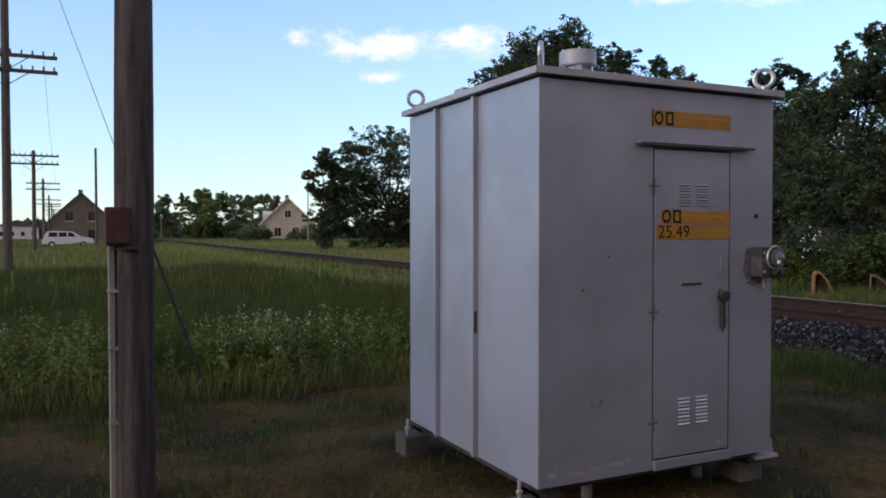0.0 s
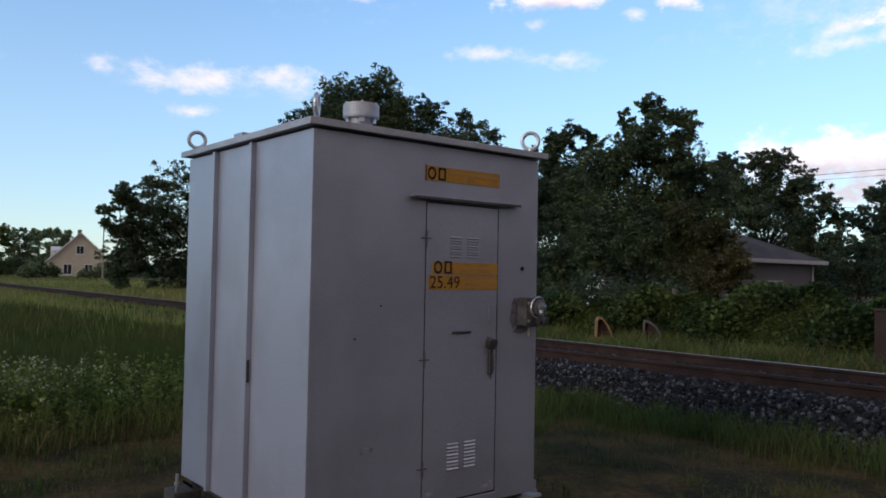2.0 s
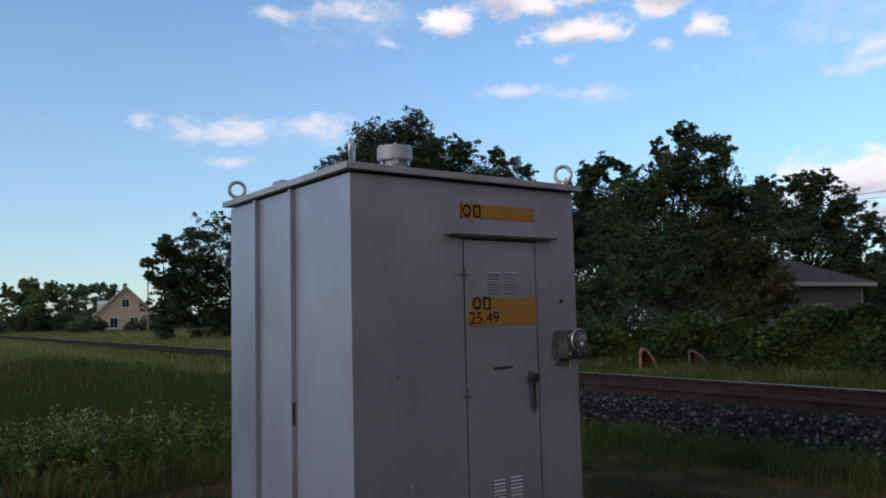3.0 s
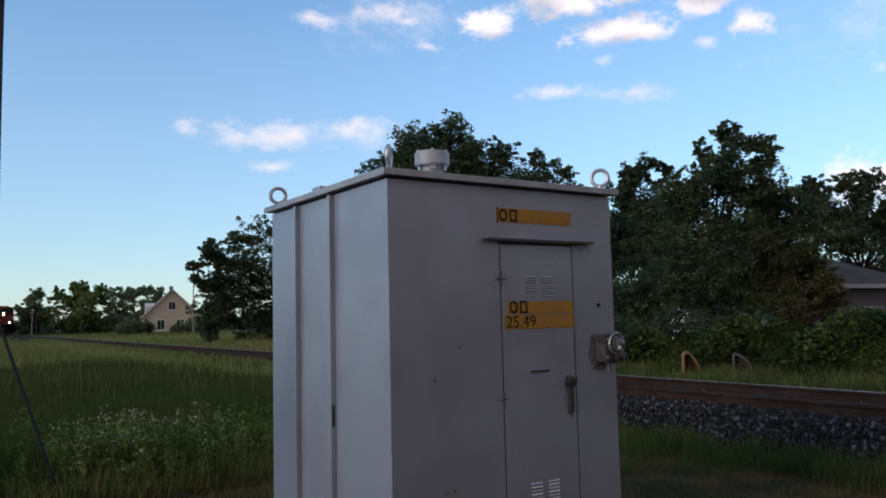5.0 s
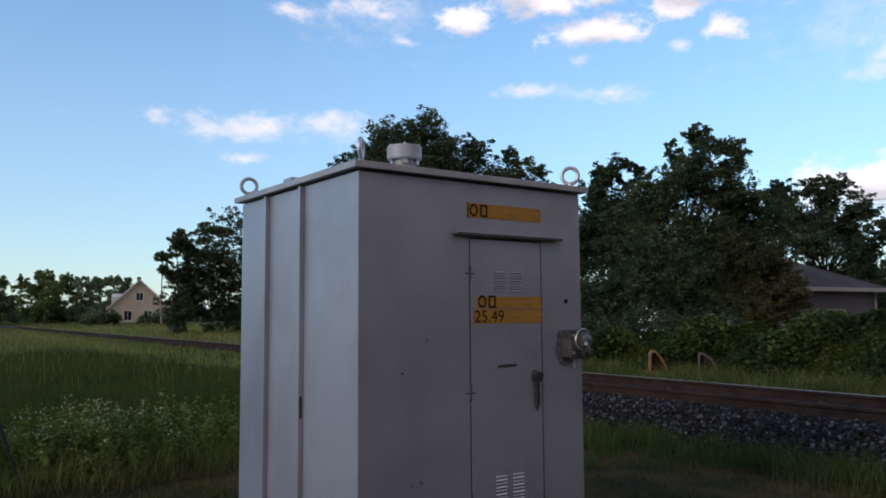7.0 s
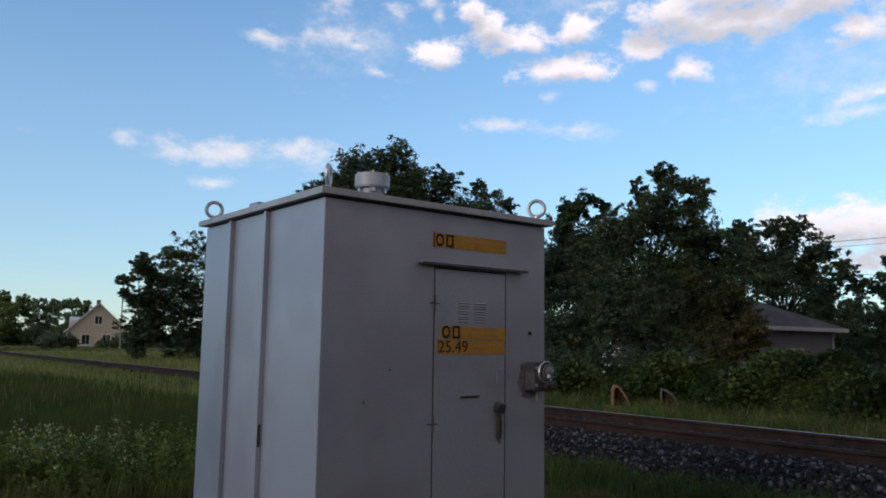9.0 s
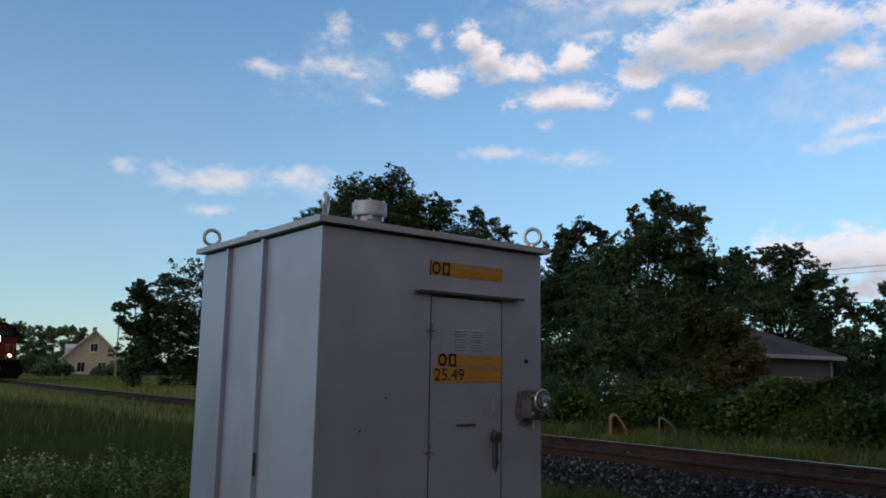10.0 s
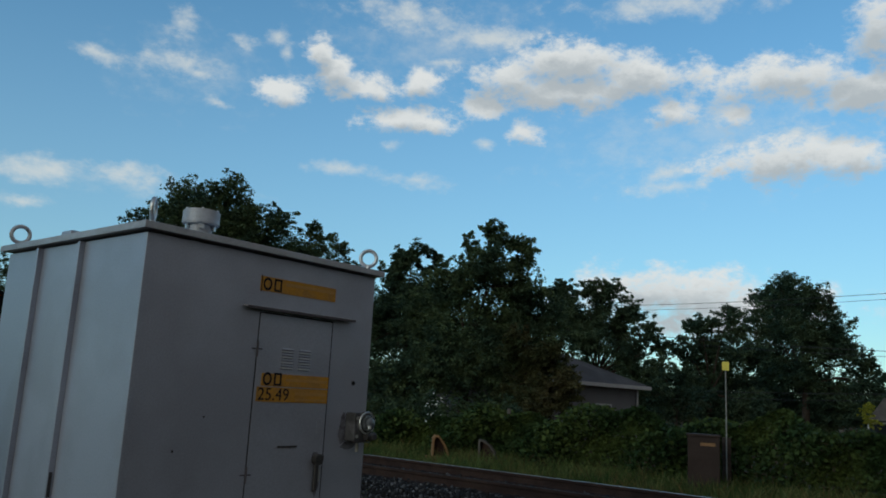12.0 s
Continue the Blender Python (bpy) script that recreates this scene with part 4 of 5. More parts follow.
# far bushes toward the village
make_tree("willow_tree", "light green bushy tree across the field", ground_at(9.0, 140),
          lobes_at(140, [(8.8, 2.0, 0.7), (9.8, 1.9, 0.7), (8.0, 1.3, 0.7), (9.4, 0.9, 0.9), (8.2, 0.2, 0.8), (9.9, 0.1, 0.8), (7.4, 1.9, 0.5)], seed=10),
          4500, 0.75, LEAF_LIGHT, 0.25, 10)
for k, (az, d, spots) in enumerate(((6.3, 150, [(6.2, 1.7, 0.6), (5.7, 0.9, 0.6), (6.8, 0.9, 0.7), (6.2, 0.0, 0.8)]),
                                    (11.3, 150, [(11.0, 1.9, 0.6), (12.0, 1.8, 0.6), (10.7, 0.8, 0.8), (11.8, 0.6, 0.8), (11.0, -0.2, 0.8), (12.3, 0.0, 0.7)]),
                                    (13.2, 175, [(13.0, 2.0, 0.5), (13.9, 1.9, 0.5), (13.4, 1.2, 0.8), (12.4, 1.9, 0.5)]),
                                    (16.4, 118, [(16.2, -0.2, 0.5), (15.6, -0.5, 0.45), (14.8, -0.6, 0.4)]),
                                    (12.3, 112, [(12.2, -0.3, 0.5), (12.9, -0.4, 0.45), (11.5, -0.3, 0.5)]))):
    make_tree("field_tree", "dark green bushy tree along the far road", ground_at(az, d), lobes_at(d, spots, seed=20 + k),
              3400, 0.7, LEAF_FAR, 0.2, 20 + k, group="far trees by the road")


def far_woods():
    """Low wooded skyline all round, and an added unseen belt behind that blocks skylight."""
    rng = np.random.default_rng(40)
    pts = []
    # last row: near belt behind the station, added unseen to darken the cabinet front
    for az0, az1, d, h, n in ((-60, 4, 330, 7, 5000), (66, 130, 210, 9, 9000), (4, 66, 260, 6, 6000), (130, 300, 240, 12, 5000), (105, 255, 26, 12, 22000)):
        az, dd = np.radians(rng.uniform(az0, az1, n)), d * rng.uniform(0.95, 1.1, n)
        top = h * (0.6 + 0.4 * np.sin(az * 37) * np.sin(az * 91 + 1))
        pts.append(np.stack([STATION.x + dd * np.sin(az), STATION.y + dd * np.cos(az), -1.2 + rng.uniform(0, 1, n) ** 0.7 * top], 1))
    p = np.concatenate(pts)
    ob = new("far_woods", leaf_mesh("far_woods", p, rng.uniform(0.006, 0.013, len(p)) * np.hypot(p[:, 0], p[:, 1]) + 0.3, LEAF_DARK, rng))
    tagged(ob, "dark wooded skyline beyond the fields, with an added unseen belt that shades the cabinet", "woods", kind="stuff")


far_woods()


def make_hedge():
    h = thing("vine_hedge", "dense green vines covering a fence beyond the track", "hedge", (15.2, 4, 0))
    for i in range(10):
        part("fence_post", cyl((0.0, -14 + i * 2.0, -0.2), (0.0, -14 + i * 2.0, 1.45), 0.05, seg=8), OLD_WOOD, h)
    rng = np.random.default_rng(50)
    n = 64000
    y = rng.uniform(-16, 12.5, n)
    top = 1.50 + 0.16 * np.sin(y * 1.7) + 0.12 * np.sin(y * 4.1 + 1) - np.clip((y - 2.0) / 7, 0, 1) * 0.6
    z = rng.uniform(0, 1, n) ** 0.7 * top
    x = rng.normal(0, 0.30, n) * (0.6 + 0.6 * np.sin(y * 2.3 + z * 3)) - 0.12
    ob = new("vines", leaf_mesh("vines", np.stack([x, y, z], 1), rng.uniform(0.06, 0.15, n), VINE, rng, 0.3))
    ob.parent = h
    for k, (az, d, el, ra) in enumerate(((49, 25.5, -1.6, 1.6), (52, 25, -2.0, 1.5), (46.3, 26, -2.0, 1.5), (55, 23.5, -1.8, 1.4))):
        make_tree("undergrowth_shrub", "low leafy undergrowth at the foot of the grove", ground_at(az, d),
                  lobes_at(d, [(az, el, ra), (az + 1.2, el - 0.3, ra * 0.8), (az - 1.1, el - 0.2, ra * 0.9)], seed=60 + k), 2500, 0.17, LEAF, 0.04, 60 + k, group="undergrowth of the grove")


make_hedge()


def white_blossom():
    rng = np.random.default_rng(91)
    q = bearing(50.3, 23.6, 1.2)
    p = np.array(q) + rng.normal(size=(46, 3)) * np.array([0.25, 0.25, 0.32])
    ob = new("white_blossom", leaf_mesh("white_blossom", p, rng.uniform(0.04, 0.10, 46), BLOSSOM, rng))
    tagged(ob, "a few white blossoms among the undergrowth", "flowers", kind="stuff")


white_blossom()


def blades(name, label, x, y, h, w, material, rng, lean=0.35, base=None, category="grass"):
    """Bent blades of grass, three triangles each."""
    n = len(x)
    a = rng.uniform(0, 2 * np.pi, n)
    b = rng.uniform(0, 2 * np.pi, n)
    dx, dy = np.cos(a) * w / 2, np.sin(a) * w / 2
    l = h * lean * rng.uniform(0.3, 1.4, n)
    z0 = np.zeros(n) if base is None else base
    P = np.stack([np.stack([x - dx, y - dy, z0 - 0.05], 1), np.stack([x + dx, y + dy, z0 - 0.05], 1),
                  np.stack([x - dx * 0.8 + np.cos(b) * l * 0.35, y - dy * 0.8 + np.sin(b) * l * 0.35, z0 + h * 0.55], 1),
                  np.stack([x + dx * 0.8 + np.cos(b) * l * 0.35, y + dy * 0.8 + np.sin(b) * l * 0.35, z0 + h * 0.55], 1),
                  np.stack([x + np.cos(b) * l, y + np.sin(b) * l, z0 + h], 1)], 1)
    f = np.array([(0, 1, 3), (0, 3, 2), (2, 3, 4)])[None] + (np.arange(n) * 5)[:, None, None]
    ob = new(name, soup(name, P.reshape(-1, 3), f.reshape(-1, 3), material))
    return tagged(ob, label, category, kind="stuff")


def make_grass():
    rng = np.random.default_rng(70)

    def patchy(x, y):
        return 0.5 + 0.5 * np.sin(x * 0.9 + 1.3 * np.sin(y * 0.7)) * np.sin(y * 0.8 + 1.1 * np.sin(x * 0.5))

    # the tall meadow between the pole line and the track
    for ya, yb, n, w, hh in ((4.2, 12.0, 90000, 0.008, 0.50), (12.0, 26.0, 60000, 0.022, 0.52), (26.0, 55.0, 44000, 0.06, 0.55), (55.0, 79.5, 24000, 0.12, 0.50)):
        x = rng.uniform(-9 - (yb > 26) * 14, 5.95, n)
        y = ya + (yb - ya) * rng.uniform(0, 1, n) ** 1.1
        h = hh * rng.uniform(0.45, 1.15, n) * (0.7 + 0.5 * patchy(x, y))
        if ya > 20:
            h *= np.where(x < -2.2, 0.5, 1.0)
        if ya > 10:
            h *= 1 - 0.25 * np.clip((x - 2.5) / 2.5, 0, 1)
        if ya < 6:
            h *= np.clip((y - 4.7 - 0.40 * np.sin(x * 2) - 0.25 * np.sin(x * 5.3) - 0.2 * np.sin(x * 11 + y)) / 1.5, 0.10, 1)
        # farther bands take the paler grass, whose colour carries the sunlight
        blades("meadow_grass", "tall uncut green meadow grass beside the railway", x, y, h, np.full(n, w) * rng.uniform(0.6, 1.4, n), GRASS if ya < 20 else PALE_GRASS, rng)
    n = 4000
    x, y = rng.uniform(-9, 5.4, n), rng.uniform(12, 55, n)
    x[:2400] = 5.9 - rng.gamma(1.5, 0.6, 2400)
    blades("seed_heads", "pale dry seed heads over the meadow", x, y, rng.uniform(0.4, 0.7, n), 0.006 + 0.0012 * y, MARGIN, rng, 0.2)
    # leafy weeds in clumps at the meadow's edge, some with pale flower heads
    k = 520
    c = rng.integers(0, 46, k)
    cx, cy = rng.uniform(-7.0, 5.4, 46), 5.0 + rng.gamma(2.0, 0.42, 46)
    cx[:9], cy[:9] = rng.normal(-0.4, 0.45, 9), rng.normal(5.5, 0.25, 9)
    px, py = cx[c] + rng.normal(0, 0.30, k), np.maximum(cy[c] + rng.normal(0, 0.26, k), 4.65)
    ph = rng.uniform(0.30, 0.72, k) * np.clip((py - 4.1) / 1.1, 0.45, 1.0)
    blades("weed_stems", "upright stems of leafy weeds at the edge of the meadow", px, py, ph, np.full(k, 0.012), WEED, rng, 0.2, category="weeds")
    i = np.repeat(np.arange(k), 46)
    t, a = rng.uniform(0.12, 1.0, len(i)), rng.uniform(0, 6.283, len(i))
    out = 0.17 * (1.1 - 0.8 * t) * rng.uniform(0.15, 1.0, len(i)) * (ph[i] / 0.6)
    p = np.stack([px[i] + np.cos(a) * out, py[i] + np.sin(a) * out, ph[i] * t + 0.02], 1)
    ob = new("leafy_weeds", leaf_mesh("leafy_weeds", p, rng.uniform(0.028, 0.075, len(i)) * (1.25 - 0.6 * t), WEED, rng, 0.5))
    tagged(ob, "broad-leaved weeds in clumps at the edge of the meadow", "weeds", kind="stuff")
    f = np.flatnonzero(((c < 9) & (rng.uniform(0, 1, k) < 0.6)) | (rng.uniform(0, 1, k) < 0.025))
    i = np.repeat(f, 9)
    p = np.stack([px[i], py[i], ph[i]], 1) + rng.normal(size=(len(i), 3)) * np.array([0.035, 0.035, 0.045])
    ob = new("weed_flowers", leaf_mesh("weed_flowers", p, rng.uniform(0.016, 0.040, len(i)), FLOWER, rng))
    tagged(ob, "small pale flower heads on the weeds", "flowers", kind="stuff")
    # ragged stalks where the meadow meets the bare soil
    n = 8000
    x, y = rng.uniform(-7.5, 5.0, n), 4.2 + rng.gamma(2.0, 0.55, n)
    blades("weed_stalks", "ragged weeds and dead stalks along the edge of the meadow", x, y, rng.uniform(0.10, 0.52, n) * rng.uniform(0.4, 1, n), rng.uniform(0.004, 0.011, n), WEED, rng, 0.5, category="weeds")
    n = 2600
    x, y = rng.uniform(-7.5, 5.0, n), 3.9 + rng.gamma(2.0, 0.4, n)
    blades("dead_stalks", "dead brown stalks along the edge of the meadow", x, y, rng.uniform(0.1, 0.4, n), rng.uniform(0.005, 0.012, n), DRY_GRASS, rng, 0.8, category="weeds")
    # short worn grass round the cabinet
    n = 26000
    x, y = rng.uniform(-8, 6.0, n), rng.uniform(-3.5, 6.5, n)
    keep = (rng.uniform(0, 1, n) < 0.06 + 0.94 * patchy(x * 1.7, y * 1.7) ** 2) & (np.hypot(x + 2.24, y + 3.95) > 1.2)
    x, y = x[keep], y[keep]
    blades("short_grass", "short trodden grass on bare soil", x, y, rng.uniform(0.02, 0.09, len(x)), rng.uniform(0.004, 0.010, len(x)), GRASS, rng, 0.9)
    n = 26000
    x, y = rng.uniform(-8, 6.0, n), rng.uniform(-3.5, 6.5, n)
    keep = rng.uniform(0, 1, n) < 1 - 0.8 * patchy(x * 1.7, y * 1.7)
    x, y = x[keep], y[keep]
    blades("dead_grass", "flattened dead brown grass on the soil", x, y, rng.uniform(0.01, 0.05, len(x)), rng.uniform(0.004, 0.010, len(x)), DRY_GRASS, rng, 2.2)
    # tufts of coarse grass in the trodden soil
    k = 700
    cx, cy = rng.uniform(-7, 6.0, k), rng.uniform(-2.5, 4.8, k)
    keep = (np.hypot(cx + 2.24, cy + 3.95) > 2.0) & ~((cx > -0.15) & (cx < 1.95) & (cy > -0.1) & (cy < 1.9))
    cx, cy = cx[keep], cy[keep]
    i = rng.integers(0, len(cx), 16000)
    x, y = cx[i] + rng.normal(0, 0.07, 16000), cy[i] + rng.normal(0, 0.07, 16000)
    blades("grass_tufts", "coarse green tufts in the trodden soil", x, y, rng.uniform(0.03, 0.14, 16000), rng.uniform(0.004, 0.010, 16000), GRASS, rng, 0.7)
    i = rng.integers(0, len(cx), 12000)
    x, y = cx[i] + rng.normal(0.1, 0.25, 12000), cy[i] + rng.normal(0.05, 0.2, 12000)
    blades("straw_litter", "pale dry straw lying on the soil", x, y, rng.uniform(0.01, 0.035, 12000), rng.uniform(0.004, 0.008, 12000), DRY_GRASS, rng, 4.0)
    # verge beyond the track, in rough tufts
    for name, label, n, tufts, wide, low, high, mat in (
            ("verge_grass", "rough green and yellow grass beyond the track", 40000, 900, 0.22, 0.12, 0.50, GRASS),
            ("dry_verge", "dry yellow stalks in the verge beyond the track", 15000, 420, 0.20, 0.15, 0.52, DRY_GRASS),
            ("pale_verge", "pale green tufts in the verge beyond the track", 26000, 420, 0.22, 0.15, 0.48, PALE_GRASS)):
        cx, cy, ch = rng.uniform(10.5, 15.2, tufts), rng.uniform(-7, 24, tufts), rng.uniform(0.45, 1.15, tufts)
        i = rng.integers(0, tufts, n)
        x, y = cx[i] + rng.normal(0, wide, n), cy[i] + rng.normal(0, wide, n)
        h = rng.uniform(low, high, n) * ch[i] * np.clip((x - 10.3) / 1.0, 0.25, 1.0)
        blades(name, label, x, y, h, rng.uniform(0.010, 0.026, n), mat, rng, 0.6)
    # thin weeds growing in the far ballast
    n = 12000
    x, y = rng.uniform(5.8, 7.6, n), 13 + 70 * rng.uniform(0, 1, n) ** 1.2
    z = np.interp(x, [6.08, 7.0, 7.6], [0.0, 0.27, 0.27])
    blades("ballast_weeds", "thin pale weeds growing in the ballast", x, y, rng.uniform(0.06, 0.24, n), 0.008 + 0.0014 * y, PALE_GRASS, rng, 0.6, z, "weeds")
    # dark weeds along the toe of the ballast
    cx, cy = rng.normal(5.75, 0.28, 130), rng.uniform(-4, 9, 130)
    i = rng.integers(0, 130, 9000)
    x, y = cx[i] + rng.normal(0, 0.13, 9000), cy[i] + rng.normal(0, 0.15, 9000)
    blades("toe_weeds", "dark low weeds along the foot of the ballast", x, y, rng.uniform(0.05, 0.30, 9000), rng.uniform(0.006, 0.014, 9000), GRASS, rng, 0.6, category="weeds")
    n = 30000
    x, y = rng.uniform(10.8, 34, n), rng.uniform(24, 79, n)
    blades("far_verge", "grass strip along the far side of the track", x, y, rng.uniform(0.2, 0.5, n), 0.02 + 0.0016 * y, MARGIN, rng)
    n = 16000
    x, y = rng.uniform(-25, 36, n), rng.uniform(91, 140, n)
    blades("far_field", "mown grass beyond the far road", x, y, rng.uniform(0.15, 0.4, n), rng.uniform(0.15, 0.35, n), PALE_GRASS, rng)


make_grass()


# ---- buildings ----
def gable_house(name, label, at, turn, w, d, eave, ridge, wall, openings, dormer=False, porch=False):
    """A gabled house: its gable of width w looks along local -y."""
    h = thing(name, label, "house", at, turn)
    part("wall", prism([(-w / 2, -0.5), (-w / 2, eave), (0, ridge), (w / 2, eave), (w / 2, -0.5)], 0, d), wall, h)
    k = (ridge - eave) / (w / 2)
    for s in (-1, 1):
        part("roof", prism([(0, ridge + 0.22), (s * (w / 2 + 0.4), eave - 0.4 * k + 0.22), (s * (w / 2 + 0.4), eave - 0.4 * k + 0.04), (0, ridge + 0.04)], -0.35, d + 0.35), SHINGLE, h)
        part("barge_board", prism([(0, ridge + 0.20), (s * (w / 2 + 0.42), eave - 0.42 * k + 0.20), (s * (w / 2 + 0.42), eave - 0.42 * k - 0.02), (0, ridge - 0.02)], -0.39, -0.352), WHITE if wall == YELLOW_WALL else BROWN_WALL, h)
    c = part("chimney", box(-0.3, d * 0.3, ridge - 0.4, 0.3, d * 0.3 + 0.6, ridge + 0.7), BROWN_WALL, h)
    for x, z, ww, hh in openings:
        win = part("window", box(x - ww / 2 - 0.1, -0.06, z - 0.1, x + ww / 2 + 0.1, -0.002, z + hh + 0.1), WHITE if wall == YELLOW_WALL else wall, h)
        part("pane", box(x - ww / 2, -0.075, z, x - 0.03, -0.061, z + hh), GLASS, win)
        part("pane", box(x + 0.03, -0.075, z, x + ww / 2, -0.061, z + hh), GLASS, win)
        part("sill", box(x - ww / 2 - 0.15, -0.14, z - 0.18, x + ww / 2 + 0.15, -0.004, z - 0.102), WHITE, win)
    if dormer:
        part("dormer", prism([(1.2, eave + 0.2), (1.2, eave + 1.6), (2.2, eave + 2.2), (3.2, eave + 1.6), (3.2, eave + 0.2)], -w / 2 + 0.4, -0.8, axis="x"), WHITE, h)
    if porch:
        part("porch_roof", box(-w / 2 - 2.2, 0.3, 2.5, -w / 2 + 0.1, d - 1, 2.75), SHINGLE, h)
        for i in range(3):
            part("porch_post", box(-w / 2 - 2.1, 0.4 + i * (d - 1.6) / 2, -0.4, -w / 2 - 1.95, 0.55 + i * (d - 1.6) / 2, 2.5), WHITE, h)
        part("lean_to", box(w / 2 - 0.4, -2.0, -0.5, w / 2 + 2.0, -0.01, 2.6), YELLOW_WALL, h)
        part("lean_to_roof", prism([(w / 2 - 0.7, 2.602), (w / 2 - 0.7, 3.2), (w / 2 + 2.3, 2.75), (w / 2 + 2.3, 2.602)], -2.3, -0.02), SHINGLE, h)
    return h


q = bearing(14.6, 136, -0.6)
gable_house("yellow_house", "cream-yellow gabled house with dark roof beyond the field", q, -12, 9.0, 9, 3.3, 7.6, YELLOW_WALL,
            [(-1.7, 1.2, 1.1, 1.5), (1.3, 1.2, 1.1, 1.5), (0.0, 4.4, 1.0, 1.2), (2.9, 1.2, 0.8, 1.2)], dormer=True)
q = bearing(1.1, 126, -0.5)
gable_house("brown_house", "grey-brown gabled house with a porch by the road", q, 0, 8.2, 11, 3.6, 7.5, BROWN_WALL, [(-1.6, 3.6, 1.0, 1.2), (1.4, 3.6, 1.0, 1.2), (-1.7, 0.8, 1.0, 1.4), (1.4, 0.8, 1.0, 1.4)], porch=True)


def far_block(az, d, w, h, dep, material, name, label):
    q = bearing(az, d, -0.8)
    b = thing(name, label, "building", q, -az)
    part("wall", box(-w / 2, 0, -0.3, w / 2, dep, h), material, b)
    part("roof", prism([(-w / 2 - 0.3, h + 0.01), (0, h + 1.6), (w / 2 + 0.3, h + 0.01)], -0.3, dep + 0.3), SHINGLE, b)
    for i in range(4):
        x = -w / 2 + (i + 0.5) * w / 4
        win = part("window", box(x - 0.5, -0.05, 1.0, x + 0.5, -0.002, 2.2), WHITE, b)
        part("pane", box(x - 0.4, -0.07, 1.1, x + 0.4, -0.052, 2.1), GLASS, win)


far_block(-2.6, 215, 9, 3.4, 8, WHITE, "white_building", "low white building far down the road")
far_block(79.6, 62, 1.6, 2.3, 2, GREY_WALL, "garden_shed", "small grey shed beyond the hedge")


def hip_house():
    """The grey bungalow behind the hedge, with a hipped roof."""
    q = bearing(65.3, 41)
    h = thing("grey_bungalow", "grey bungalow with a hipped asphalt roof behind the hedge", "house", (q.x, q.y, 0), -4)
    L, D, E, R = 11.0, 9.0, 2.62, 4.55
    part("wall", box(-D, 0.5, -0.3, -0.5, L, E), GREY_WALL, h)
    bm = bmesh.new()
    a = [bm.verts.new(v) for v in ((0, 0, E), (0, L + 0.5, E), (-D - 0.5, L + 0.5, E), (-D - 0.5, 0, E), (-D / 2, 4.2, R), (-D / 2, L - 4, R))]
    for f in ((0, 1, 5, 4), (1, 2, 5), (2, 3, 4, 5), (3, 0, 4), (3, 2, 1, 0)):
        bm.faces.new([a[i] for i in f])
    bmesh.ops.recalc_face_normals(bm, faces=bm.faces)
    part("roof", bm, SHINGLE, h)
    part("fascia", box(-D - 0.5, -0.03, E - 0.16, 0.03, 0.0, E + 0.01), TRIM, h)
    part("fascia", box(-D - 0.54, 0.0, E - 0.16, -D - 0.502, L + 0.5, E + 0.01), WHITE, h)
    part("soffit", box(-D - 0.5, 0.0, E - 0.15, 0.0, 0.498, E - 0.13), WHITE, h)
    win = part("window", box(-4.2, 0.44, 0.7, -2.9, 0.498, 1.7), TRIM, h)
    part("pane", box(-4.1, 0.42, 0.8, -3.6, 0.438, 1.6), GLASS, win)
    part("pane", box(-3.5, 0.42, 0.8, -3.0, 0.438, 1.6), GLASS, win)
    part("downpipe", cyl((-0.55, 0.42, -0.2), (-0.55, 0.42, E - 0.2), 0.05, seg=8), TRIM, h)


hip_house()


def make_van():
    q = bearing(0.25, 89)
    v = thing("parked_van", "white estate car parked on the road by the houses", "car", (q.x, q.y, -0.1), 0)
    prof = [(-2.35, 0.35), (-2.38, 0.8), (-2.2, 1.15), (-1.9, 1.62), (-1.6, 1.7), (0.45, 1.66), (1.25, 1.12), (2.15, 0.98), (2.38, 0.75), (2.38, 0.35)]
    bm = prism(prof, -0.9, 0.9)
    bmesh.ops.bevel(bm, geom=list(bm.edges), offset=0.06, segments=2, affect="EDGES")
    part("body", bm, WHITE, v, smooth=False)
    for x0, x1 in ((-1.75, -0.95), (-0.85, -0.1), (0.0, 0.75)):
        part("side_window", prism([(x0, 1.12), (x0 + 0.05, 1.55), (x1 - (0.35 if x1 > 0.5 else 0.0), 1.55), (x1, 1.12)], -0.912, -0.9005), GLASS, v)
    for x in (-1.45, 1.45):
        for y in (-0.82, 0.82):
            w = part("wheel", cyl((x, y - 0.11, 0.33), (x, y + 0.11, 0.33), 0.33, seg=18), RUBBER, v)
            part("rim", cyl((x, y - 0.118, 0.33), (x, y + 0.118, 0.33), 0.19, seg=12), STEEL, w)
    part("headlight", box(2.2, -0.82, 0.75, 2.395, -0.5, 0.9), STEEL, v)
    part("tail_light", box(-2.39, -0.85, 0.8, -2.2, -0.7, 1.1), RED_BOX, v)


make_van()


